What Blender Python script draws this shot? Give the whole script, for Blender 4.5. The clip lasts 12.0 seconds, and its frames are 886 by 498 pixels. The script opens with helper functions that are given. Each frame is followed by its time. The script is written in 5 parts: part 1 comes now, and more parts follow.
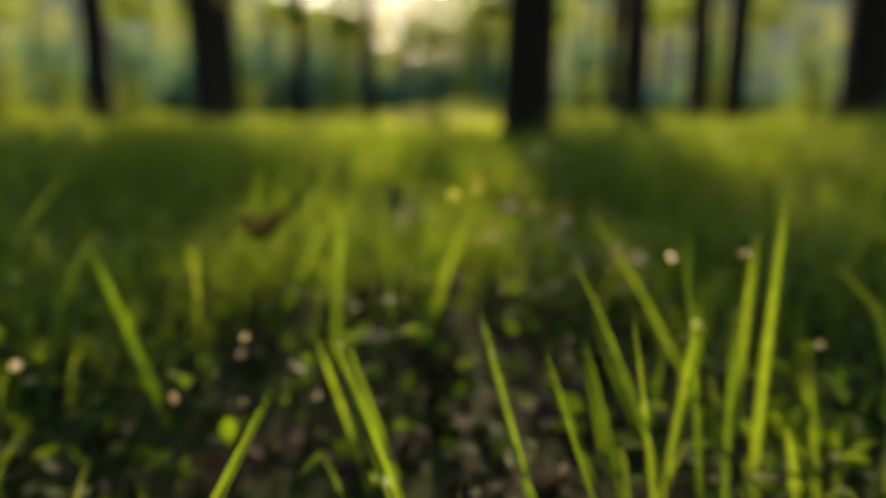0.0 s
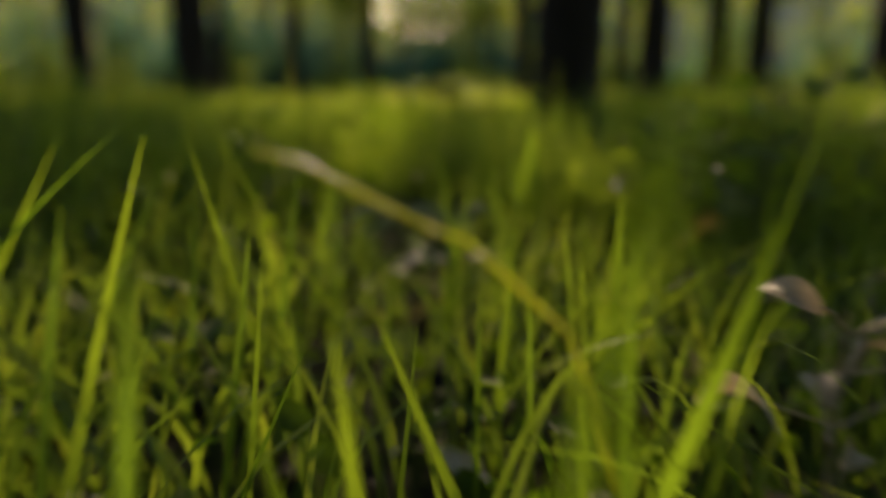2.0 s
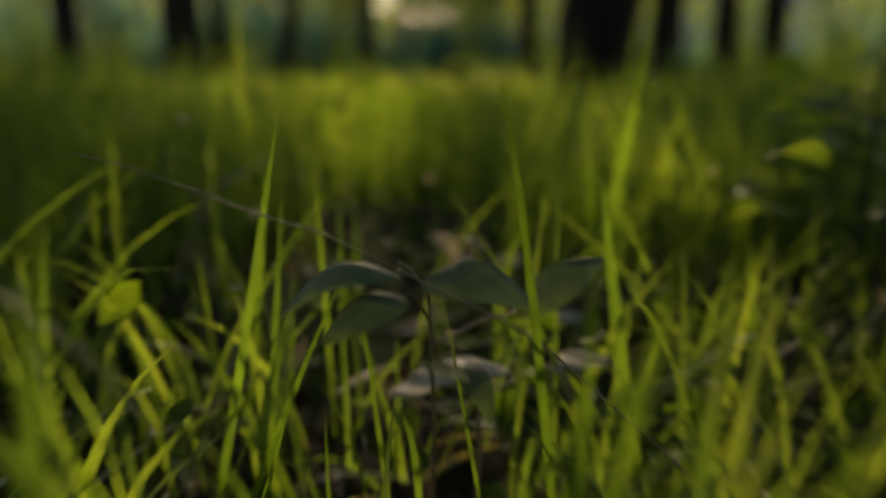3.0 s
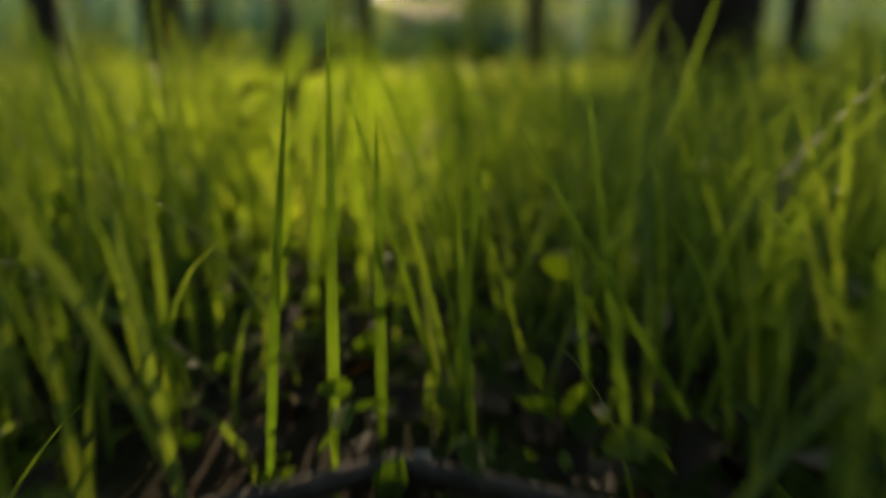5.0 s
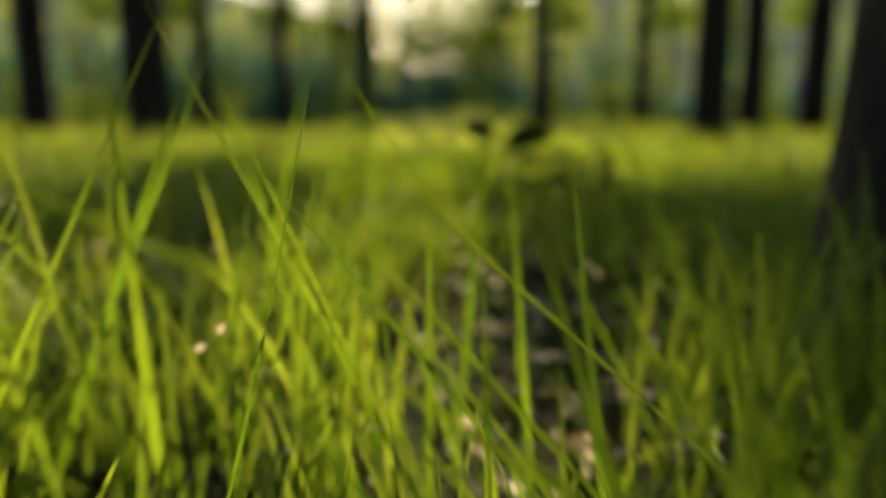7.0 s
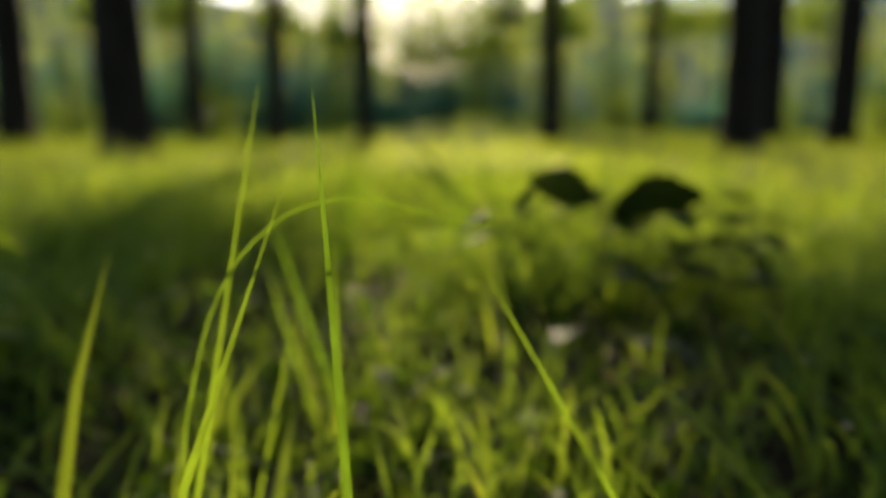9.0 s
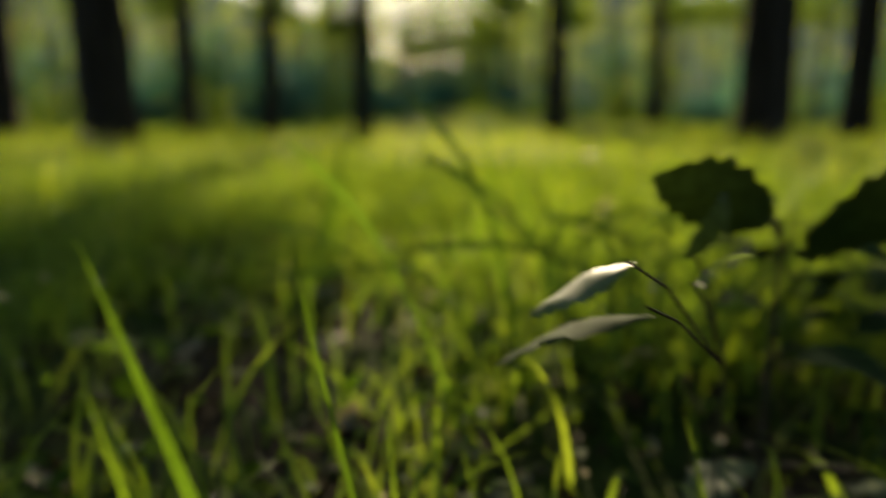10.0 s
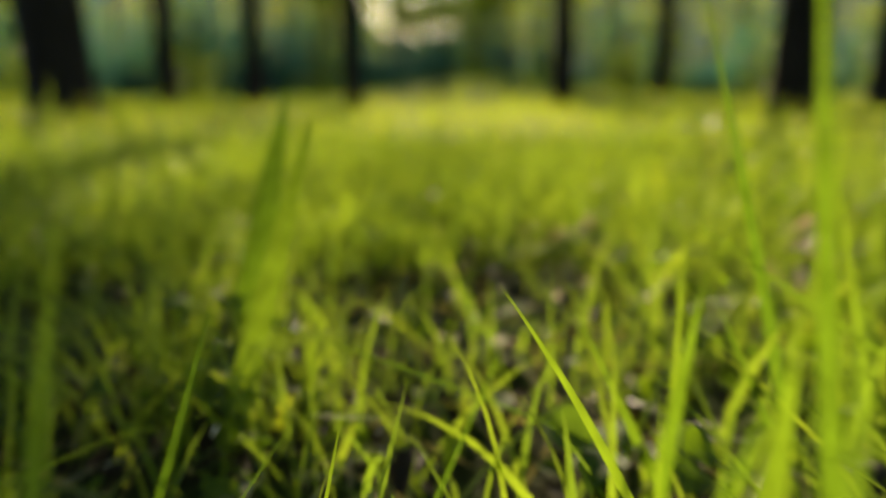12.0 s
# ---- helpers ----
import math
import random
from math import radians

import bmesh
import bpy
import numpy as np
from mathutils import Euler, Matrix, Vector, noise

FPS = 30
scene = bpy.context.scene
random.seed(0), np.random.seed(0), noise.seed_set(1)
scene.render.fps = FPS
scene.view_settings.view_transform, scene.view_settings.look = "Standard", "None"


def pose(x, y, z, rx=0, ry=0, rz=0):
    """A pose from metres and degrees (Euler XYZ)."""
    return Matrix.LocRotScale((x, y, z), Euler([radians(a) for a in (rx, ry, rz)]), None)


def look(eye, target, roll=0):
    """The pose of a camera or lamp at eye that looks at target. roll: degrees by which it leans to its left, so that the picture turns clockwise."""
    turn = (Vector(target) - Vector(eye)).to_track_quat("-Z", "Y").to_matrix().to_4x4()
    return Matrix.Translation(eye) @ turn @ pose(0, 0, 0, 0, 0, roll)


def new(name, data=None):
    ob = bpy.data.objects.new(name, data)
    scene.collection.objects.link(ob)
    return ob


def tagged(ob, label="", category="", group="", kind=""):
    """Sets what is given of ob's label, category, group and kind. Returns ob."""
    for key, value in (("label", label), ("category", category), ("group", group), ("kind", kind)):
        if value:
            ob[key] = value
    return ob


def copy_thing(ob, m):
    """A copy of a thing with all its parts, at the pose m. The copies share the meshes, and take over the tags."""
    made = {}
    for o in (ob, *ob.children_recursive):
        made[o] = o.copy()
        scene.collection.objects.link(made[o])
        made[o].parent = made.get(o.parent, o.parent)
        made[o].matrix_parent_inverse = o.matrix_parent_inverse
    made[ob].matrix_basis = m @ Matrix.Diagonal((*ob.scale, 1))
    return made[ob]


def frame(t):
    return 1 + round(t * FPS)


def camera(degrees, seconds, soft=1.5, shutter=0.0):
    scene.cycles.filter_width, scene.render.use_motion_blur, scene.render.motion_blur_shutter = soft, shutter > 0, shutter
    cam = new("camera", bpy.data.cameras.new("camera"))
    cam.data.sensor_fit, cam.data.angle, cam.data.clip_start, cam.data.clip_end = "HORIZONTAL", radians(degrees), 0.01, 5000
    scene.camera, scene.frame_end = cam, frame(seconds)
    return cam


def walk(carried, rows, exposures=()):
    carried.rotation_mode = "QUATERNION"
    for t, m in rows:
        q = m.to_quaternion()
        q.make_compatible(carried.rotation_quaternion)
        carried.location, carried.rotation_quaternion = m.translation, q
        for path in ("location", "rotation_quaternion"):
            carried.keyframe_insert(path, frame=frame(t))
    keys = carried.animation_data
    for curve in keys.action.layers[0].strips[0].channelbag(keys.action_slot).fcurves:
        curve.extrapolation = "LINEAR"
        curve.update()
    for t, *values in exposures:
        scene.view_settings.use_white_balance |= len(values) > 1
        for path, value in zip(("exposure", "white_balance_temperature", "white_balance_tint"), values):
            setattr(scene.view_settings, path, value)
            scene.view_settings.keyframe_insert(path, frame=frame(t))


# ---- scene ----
FOV = 68.0
F = 784 / math.tan(radians(FOV / 2))
SPEED = 0.29          # metres a second, straight ahead along +y
HEADING = -4.6        # the lens looks a little to the right of the way it goes

cam = camera(FOV, 12.0, soft=2.0, shutter=0.7)
cam.data.dof.use_dof = True
cam.data.dof.focus_distance = 0.20
cam.data.dof.aperture_fstop = 3.6

# seconds, height over the soil, drop of the horizon over the picture's middle, turn, lean
PATH = (
    (0.0, 0.240, 246, 0.0, 0.0), (1.0, 0.225, 263, 0.0, 0.0), (2.0, 0.198, 284, 0.0, 0.0),
    (3.0, 0.172, 306, 0.0, 0.0), (3.7, 0.158, 315, 0.0, 0.0), (4.5, 0.152, 321, 0.0, 0.0),
    (5.3, 0.155, 317, 0.0, 0.0), (5.8, 0.170, 289, 0.0, 0.0), (6.2, 0.184, 257, 0.0, 0.0),
    (6.6, 0.200, 236, 0.0, 0.0), (7.0, 0.212, 228, 0.0, 0.0), (7.7, 0.225, 221, 0.0, 0.0),
    (8.5, 0.243, 214, 0.0, 0.0), (9.3, 0.249, 213, 0.0, 0.0), (9.7, 0.241, 217, -0.05, 0.0), (10.0, 0.231, 227, -0.1, 0.0),
    (10.5, 0.227, 241, -0.2, 0.0), (11.0, 0.221, 255, -0.3, 0.0), (11.5, 0.212, 268, -0.5, 0.0),
    (12.0, 0.203, 278, -0.7, 0.0),
)
walk(cam, [(t, pose(0, SPEED * t, z, 90 - math.degrees(math.atan(d / F)), lean, HEADING + turn))
           for t, z, d, turn, lean in PATH],
     exposures=[(t, stops, warm, tint) for t, stops, warm, tint in (
         (0.0, 1.35, 8700, 19), (0.5, 1.35, 8700, 19), (1.0, 1.20, 8700, 19), (1.5, 1.05, 8700, 19), (2.0, 0.70, 8700, 19), (2.5, 0.73, 8700, 19), (3.0, 0.65, 8700, 19), (3.5, 0.60, 8700, 19),
         (5.5, 1.45, 9000, 15), (6.0, 0.97, 8700, 15), (6.5, 1.05, 8700, 14), (7.0, 1.00, 8600, 13), (7.5, 1.15, 8700, 13), (9.5, 1.05, 7900, 12), (10.0, 0.80, 8300, 7), (10.5, 0.60, 7900, 7), (11.0, 0.60, 8000, 7),
         (11.5, 0.98, 8300, 7), (12.0, 1.08, 8400, 7))])

# ---- world and sun ----
SUN_UP, SUN_TURN = 17.0, 3.0      # degrees over the horizon, degrees to the right of +y
world = bpy.data.worlds.new("world")
scene.world = world
world.use_nodes = True
wn = world.node_tree
sky = wn.nodes.new("ShaderNodeTexSky")
sky.sky_type = "NISHITA"
sky.sun_disc = False
sky.sun_elevation = radians(SUN_UP)
sky.sun_rotation = radians(SUN_TURN)
sky.dust_density = 0.8
sky.air_density = 0.8
sky.ozone_density = 3.0
wn.nodes["Background"].inputs["Strength"].default_value = 0.145
wn.links.new(sky.outputs[0], wn.nodes["Background"].inputs["Color"])
sun_data = bpy.data.lights.new("sun", "SUN")
sun_data.energy, sun_data.angle, sun_data.color = 4.0, radians(0.6), (1.0, 0.9, 0.72)
sun = new("sun", sun_data)
sun_way = Vector((math.sin(radians(SUN_TURN)) * math.cos(radians(SUN_UP)),
                  math.cos(radians(SUN_TURN)) * math.cos(radians(SUN_UP)), math.sin(radians(SUN_UP))))
sun.matrix_world = look(sun_way * 60, (0, 0, 0))


# ---- materials ----
def material(name):
    m = bpy.data.materials.new(name)
    m.use_nodes = True
    m.node_tree.nodes.clear()
    return m, m.node_tree.nodes, m.node_tree.links


def ramp(nodes, links, source, stops):
    r = nodes.new("ShaderNodeValToRGB")
    e = r.color_ramp.elements
    while len(e) < len(stops):
        e.new(0.5)
    for k, (at, c) in enumerate(stops):
        e[k].position, e[k].color = at, (*c, 1)
    links.new(source, r.inputs[0])
    return r.outputs[0]


def noise_of(nodes, links, scale, detail=4.0, coords="Object", stretch=None, rough=0.55):
    tc = nodes.new("ShaderNodeTexCoord")
    n = nodes.new("ShaderNodeTexNoise")
    n.inputs["Scale"].default_value, n.inputs["Detail"].default_value, n.inputs["Roughness"].default_value = scale, detail, rough
    src = tc.outputs[coords]
    if stretch:
        mp = nodes.new("ShaderNodeMapping")
        mp.inputs["Scale"].default_value = stretch
        links.new(src, mp.inputs[0])
        src = mp.outputs[0]
    links.new(src, n.inputs["Vector"])
    return n.outputs["Fac"]


def mixed(nodes, links, a, b, fac, mode="MIX"):
    x = nodes.new("ShaderNodeMix")
    x.data_type, x.blend_type = "RGBA", mode
    for sock, v in ((x.inputs[0], fac), (x.inputs[6], a), (x.inputs[7], b)):
        if isinstance(v, (int, float)):
            sock.default_value = v
        elif isinstance(v, tuple):
            sock.default_value = (*v, 1)
        else:
            links.new(v, sock)
    return x.outputs[2]


def bump(nodes, links, height, strength, distance):
    b = nodes.new("ShaderNodeBump")
    b.inputs["Strength"].default_value, b.inputs["Distance"].default_value = strength, distance
    links.new(height, b.inputs["Height"])
    return b.outputs[0]


def leafy(name, stops, glow, share=0.5, rough=0.42, scale=60.0, pick="island", spec=0.4):
    """A thin leaf: a surface that reflects, and light that shines through it."""
    m, nodes, links = material(name)
    if pick == "island":
        var = nodes.new("ShaderNodeNewGeometry").outputs["Random Per Island"]
    else:
        var = nodes.new("ShaderNodeObjectInfo").outputs["Random"]
    base = ramp(nodes, links, var, stops)
    grain = noise_of(nodes, links, scale, 3.0)
    base = mixed(nodes, links, base, ramp(nodes, links, grain, ((0.3, (0.72, 0.72, 0.66)), (0.7, (1.2, 1.18, 1.1)))), 1.0, "MULTIPLY")
    p = nodes.new("ShaderNodeBsdfPrincipled")
    p.inputs["Roughness"].default_value = rough
    p.inputs["Specular IOR Level"].default_value = spec
    links.new(base, p.inputs["Base Color"])
    links.new(bump(nodes, links, grain, 0.25, 0.001), p.inputs["Normal"])
    t = nodes.new("ShaderNodeBsdfTranslucent")
    links.new(mixed(nodes, links, base, glow, 1.0, "MULTIPLY"), t.inputs["Color"])
    mx = nodes.new("ShaderNodeMixShader")
    mx.inputs[0].default_value = share
    links.new(p.outputs[0], mx.inputs[1])
    links.new(t.outputs[0], mx.inputs[2])
    out = nodes.new("ShaderNodeOutputMaterial")
    links.new(mx.outputs[0], out.inputs[0])
    return m


def solid(name, stops, scale, rough=0.8, relief=0.4, distance=0.004, stretch=None, fine=None, spec=0.3):
    m, nodes, links = material(name)
    n = noise_of(nodes, links, scale, 6.0, stretch=stretch, rough=0.65)
    col = ramp(nodes, links, n, stops)
    if fine:
        f = noise_of(nodes, links, fine, 3.0)
        col = mixed(nodes, links, col, ramp(nodes, links, f, ((0.3, (0.6, 0.6, 0.6)), (0.75, (1.25, 1.25, 1.25)))), 1.0, "MULTIPLY")
    p = nodes.new("ShaderNodeBsdfPrincipled")
    p.inputs["Roughness"].default_value = rough
    p.inputs["Specular IOR Level"].default_value = spec
    links.new(col, p.inputs["Base Color"])
    links.new(bump(nodes, links, n, relief, distance), p.inputs["Normal"])
    out = nodes.new("ShaderNodeOutputMaterial")
    links.new(p.outputs[0], out.inputs[0])
    return m


GRASS = leafy("grass blade", ((0.0, (0.062, 0.107, 0.037)), (0.45, (0.096, 0.153, 0.048)), (0.85, (0.123, 0.178, 0.058)), (1.0, (0.144, 0.193, 0.068))),
              (3.2, 3.0, 0.8), 0.6, 0.45)
BLADE = leafy("broad grass blade", ((0.0, (0.045, 0.085, 0.024)), (0.5, (0.075, 0.125, 0.034)), (1.0, (0.115, 0.165, 0.048))), (2.6, 2.7, 0.7), 0.55, 0.45, 80.0, "object", 0.3)
MEADOW = leafy("meadow grass", ((0.0, (0.085, 0.14, 0.034)), (0.6, (0.145, 0.21, 0.043)), (1.0, (0.215, 0.26, 0.068))), (3.7, 3.3, 1.1), 0.6, 0.5, 8.0)
BROAD = leafy("broad leaf", ((0.0, (0.05, 0.095, 0.025)), (1.0, (0.09, 0.15, 0.034))), (2.8, 2.8, 1.0), 0.55, 0.62, 90.0, "object", 0.2)
CROWN = leafy("crown leaf", ((0.0, (0.04, 0.085, 0.012)), (0.6, (0.08, 0.13, 0.015)), (1.0, (0.15, 0.17, 0.02))), (2.8, 2.6, 1.0), 0.5, 0.5, 5.0)
SPRING = leafy("young leaf", ((0.0, (0.09, 0.15, 0.025)), (1.0, (0.16, 0.22, 0.043))), (2.8, 2.6, 1.0), 0.55, 0.5, 5.0)
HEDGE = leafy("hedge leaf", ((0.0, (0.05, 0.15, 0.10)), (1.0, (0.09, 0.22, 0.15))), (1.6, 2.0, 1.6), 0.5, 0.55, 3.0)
FARLEAF = leafy("far sunlit leaf", ((0.0, (0.09, 0.14, 0.03)), (0.6, (0.16, 0.20, 0.04)), (1.0, (0.24, 0.26, 0.06))), (3.0, 2.8, 1.4), 0.6, 0.5, 3.0)
DRY = leafy("dry leaf", ((0.0, (0.36, 0.28, 0.18)), (0.5, (0.52, 0.44, 0.31)), (1.0, (0.66, 0.59, 0.45))), (1.3, 1.15, 0.9), 0.35, 0.5, 120.0, "object")
CHAFF = leafy("dry chaff", ((0.0, (0.50, 0.44, 0.33)), (1.0, (0.80, 0.76, 0.64))), (1.2, 1.15, 1.0), 0.6, 0.25, 200.0, "island", 0.9)
STRAW = leafy("straw", ((0.0, (0.26, 0.25, 0.08)), (0.6, (0.42, 0.38, 0.16)), (1.0, (0.62, 0.56, 0.34))), (1.6, 1.4, 0.9), 0.45, 0.4, 150.0)
YELLOW = leafy("yellow leaf", ((0.0, (0.46, 0.33, 0.09)), (1.0, (0.56, 0.44, 0.13))), (1.4, 1.3, 0.9), 0.6, 0.45, 90.0, "object")
PALE = leafy("pale leaf", ((0.0, (0.34, 0.40, 0.10)), (1.0, (0.46, 0.50, 0.18))), (1.7, 1.6, 1.0), 0.55, 0.42, 90.0, "object")
BARK = solid("bark", ((0.25, (0.012, 0.009, 0.006)), (0.5, (0.038, 0.028, 0.018)), (0.8, (0.085, 0.064, 0.044))), 9.0, 0.9, 0.9, 0.02, (1, 1, 0.18), 70.0)
def mossy_soil():
    m, nodes, links = material("mossy soil")
    crumb = noise_of(nodes, links, 38.0, 6.0, rough=0.65)
    earth = ramp(nodes, links, crumb, ((0.25, (0.010, 0.007, 0.003)), (0.5, (0.026, 0.018, 0.008)), (0.8, (0.06, 0.043, 0.021))))
    tuft = noise_of(nodes, links, 160.0, 4.0)
    moss = ramp(nodes, links, tuft, ((0.3, (0.010, 0.018, 0.003)), (0.7, (0.045, 0.07, 0.010))))
    where = noise_of(nodes, links, 5.0, 5.0)
    col = mixed(nodes, links, earth, moss, ramp(nodes, links, where, ((0.40, (0, 0, 0)), (0.52, (1, 1, 1)))))
    p = nodes.new("ShaderNodeBsdfPrincipled")
    p.inputs["Roughness"].default_value = 0.95
    p.inputs["Specular IOR Level"].default_value = 0.1
    links.new(col, p.inputs["Base Color"])
    links.new(bump(nodes, links, crumb, 0.8, 0.01), p.inputs["Normal"])
    out = nodes.new("ShaderNodeOutputMaterial")
    links.new(p.outputs[0], out.inputs[0])
    return m


TWIG = solid("twig bark", ((0.3, (0.025, 0.02, 0.014)), (0.7, (0.09, 0.07, 0.05))), 60.0, 0.8, 0.6, 0.002, None, 300.0)
SOIL = mossy_soil()
STALK = leafy("dead stalk", ((0.0, (0.30, 0.24, 0.15)), (1.0, (0.5, 0.42, 0.30))), (1.2, 1.1, 0.9), 0.25, 0.5, 150.0, "object")
# Nettle leaf kept this dark so that its colour holds the shade.
SHADED_LEAF = leafy("leaf darkened for shade", ((0.0, (0.030, 0.050, 0.016)), (1.0, (0.045, 0.072, 0.024))), (1.2, 1.4, 0.7), 0.10, 0.8, 140.0, "object", 0.06)
GREYLEAF = leafy("grey-green leaf", ((0.0, (0.10, 0.135, 0.062)), (1.0, (0.14, 0.175, 0.09))), (1.5, 1.7, 0.8), 0.4, 0.5, 130.0, "object", 0.35)
# Dark green with little shining through: the tuft's shade is in the colour.
SHADED_SEDGE = leafy("shaded sedge", ((0.0, (0.03, 0.065, 0.020)), (1.0, (0.045, 0.09, 0.025))), (1.6, 1.7, 0.8), 0.25, 0.35, 120.0, "object", 0.5)
WITHER = leafy("withered leaf", ((0.0, (0.050, 0.050, 0.028)), (1.0, (0.075, 0.070, 0.040))), (1.4, 1.3, 0.7), 0.2, 0.85, 260.0, "object", 0.08)
LITTER = leafy("leaf litter", ((0.0, (0.012, 0.009, 0.005)), (0.6, (0.035, 0.026, 0.014)), (0.92, (0.07, 0.052, 0.03)), (1.0, (0.26, 0.22, 0.15))), (1.3, 1.1, 0.8), 0.2, 0.7, 120.0, "island", 0.15)
WEED = leafy("weed leaf", ((0.0, (0.035, 0.07, 0.014)), (0.6, (0.06, 0.11, 0.017)), (1.0, (0.11, 0.17, 0.024))), (2.8, 2.8, 1.0), 0.5, 0.6, 120.0, "island", 0.12)
# Pale blue-grey tones put the haze of distance into the ridge's colour.
HAZY_RIDGE = solid("hazed far woods", ((0.35, (0.10, 0.14, 0.12)), (0.5, (0.20, 0.23, 0.28)), (0.7, (0.34, 0.36, 0.44))), 0.16, 0.95, 0.6, 1.0, None, 1.2, 0.05)


# ---- mesh makers ----
def mesh_of(name, verts, quads, mats, smooth=True):
    """A mesh from arrays of places and four-cornered faces."""
    verts, quads = np.asarray(verts, dtype=np.float32), np.asarray(quads, dtype=np.int32)
    me = bpy.data.meshes.new(name)
    me.vertices.add(len(verts))
    me.vertices.foreach_set("co", verts.ravel())
    me.loops.add(quads.size)
    me.loops.foreach_set("vertex_index", quads.ravel())
    me.polygons.add(len(quads))
    me.polygons.foreach_set("loop_start", np.arange(0, quads.size, 4, dtype=np.int32))
    me.polygons.foreach_set("use_smooth", np.full(len(quads), smooth))
    me.update(calc_edges=True)
    for mat in (mats if isinstance(mats, (list, tuple)) else [mats]):
        me.materials.append(mat)
    return me


def part(name, me, parent, label=""):
    ob = new(name, me)
    ob.parent = parent
    if label:
        tagged(ob, label)
    return ob


def empty(name, at):
    ob = new(name)
    ob.empty_display_size = 0.05
    ob.location = at
    return ob


def soil_height(x, y):
    """The soil's gentle rise and fall, with a low bank far off in the clearing."""
    near = np.exp(-((np.asarray(y) - 2.0) / 9.0) ** 2) * np.exp(-(np.asarray(x) / 9.0) ** 2)
    h = 0.010 * np.sin(2.1 * x + 0.7) * np.cos(1.7 * y + 0.3) + 0.006 * np.sin(5.3 * x + 1.9 * y) + 0.004 * np.sin(9.1 * y - 4.0 * x + 1.0)
    bank = 0.5 * np.exp(-((np.asarray(x) - 2.4) / 2.6) ** 2 - ((np.asarray(y) - 19.0) / 5.0) ** 2)
    return h * near + bank


def cam_height(y):
    return np.interp(np.asarray(y) / SPEED, [r[0] for r in PATH], [r[1] for r in PATH])


def tube(points, radii, sides=8, twist=0.0):
    """A bent tapering tube: places and faces."""
    pts = [Vector(p) for p in points]
    vs, fs = [], []
    side = Vector((1, 0.13, 0.07))
    for i, p in enumerate(pts):
        way = (pts[min(i + 1, len(pts) - 1)] - pts[max(i - 1, 0)]).normalized()
        u = (side - way * side.dot(way)).normalized()
        v = way.cross(u)
        side = u
        for k in range(sides):
            a = 2 * math.pi * k / sides + twist * i
            vs.append(tuple(p + (u * math.cos(a) + v * math.sin(a)) * radii[i]))
    for i in range(len(pts) - 1):
        for k in range(sides):
            a, b = i * sides + k, i * sides + (k + 1) % sides
            fs.append((a, b, b + sides, a + sides))
    return vs, fs


def joined(pieces):
    vs, fs, n = [], [], 0
    for v, f in pieces:
        vs.append(np.asarray(v, dtype=np.float32))
        fs.append(np.asarray(f, dtype=np.int32) + n)
        n += len(v)
    return np.concatenate(vs), np.concatenate(fs)


def blades(rng, x, y, height, width, lean, segs, curl=0.5, clear=0.0, z0=None):
    """Many grass blades: arching strips with a folded midrib, each of its own height, lean and turn."""
    n = len(x)
    s = np.linspace(0, 1, segs + 1)[None, :]
    az = rng.uniform(0, 2 * np.pi, n)[:, None]
    droop = (rng.uniform(0.2, 1.0, n) * curl)[:, None]
    h, w, l = height[:, None], width[:, None], lean[:, None]
    out = h * (l * s + droop * 0.55 * s ** 2.4)
    cx, cy = x[:, None] + np.cos(az) * out, y[:, None] + np.sin(az) * out
    base = soil_height(x, y) if z0 is None else z0
    cz = base[:, None] - 0.004 + h * (s - 0.32 * droop * s ** 3)
    if clear > 0:
        inside = (cy > -0.5) & (cy < 3.62) & (np.abs(cx) < clear) & (np.abs(cz - cam_height(cy)) < clear)
        ok = ~inside.any(axis=1)
        cx, cy, cz, az, w, n = cx[ok], cy[ok], cz[ok], az[ok], w[ok], int(ok.sum())
    face = az + np.pi / 2 + rng.normal(0, 0.7, n)[:, None] + rng.normal(0, 0.5, n)[:, None] * s
    prof = np.clip(np.minimum(0.55 + 2.2 * s, 1.0) * (1 - s ** 2.6), 0.03, 1)
    dx, dy = np.cos(face) * w * prof / 2, np.sin(face) * w * prof / 2
    fold = 0.22 * w * prof
    rows = np.stack([np.stack([cx - dx, cy - dy, cz + fold], -1), np.stack([cx, cy, cz], -1), np.stack([cx + dx, cy + dy, cz + fold], -1)], 2)
    verts = rows.reshape(-1, 3)
    k = 3 * (segs + 1)
    one = []
    for i in range(segs):
        a = 3 * i
        one += [(a, a + 1, a + 4, a + 3), (a + 1, a + 2, a + 5, a + 4)]
    quads = (np.arange(n)[:, None, None] * k + np.array(one)[None]).reshape(-1, 4)
    return verts, quads


def leaves(rng, centres, size, flat=0.5):
    """Many small leaves round the given places: pointed, folded along the midrib."""
    n = len(centres)
    ax = rng.normal(0, 1, (n, 3)) * np.array([1, 1, flat])
    ax /= np.linalg.norm(ax, axis=1)[:, None]
    other = rng.normal(0, 1, (n, 3))
    sd = np.cross(ax, other)
    sd /= np.linalg.norm(sd, axis=1)[:, None]
    nm = np.cross(ax, sd)
    L = size * rng.uniform(0.6, 1.3, n)[:, None]
    W = L * rng.uniform(0.28, 0.42, n)[:, None]
    v = np.stack([centres - ax * L / 2, centres - sd * W + nm * W * 0.35, centres + ax * L / 2, centres + sd * W + nm * W * 0.35, centres + ax * 0.0], 1)
    v = np.stack([v[:, 0], v[:, 1], v[:, 2], v[:, 3]], 1)
    quads = np.arange(n * 4).reshape(n, 4)
    return v.reshape(-1, 3), quads


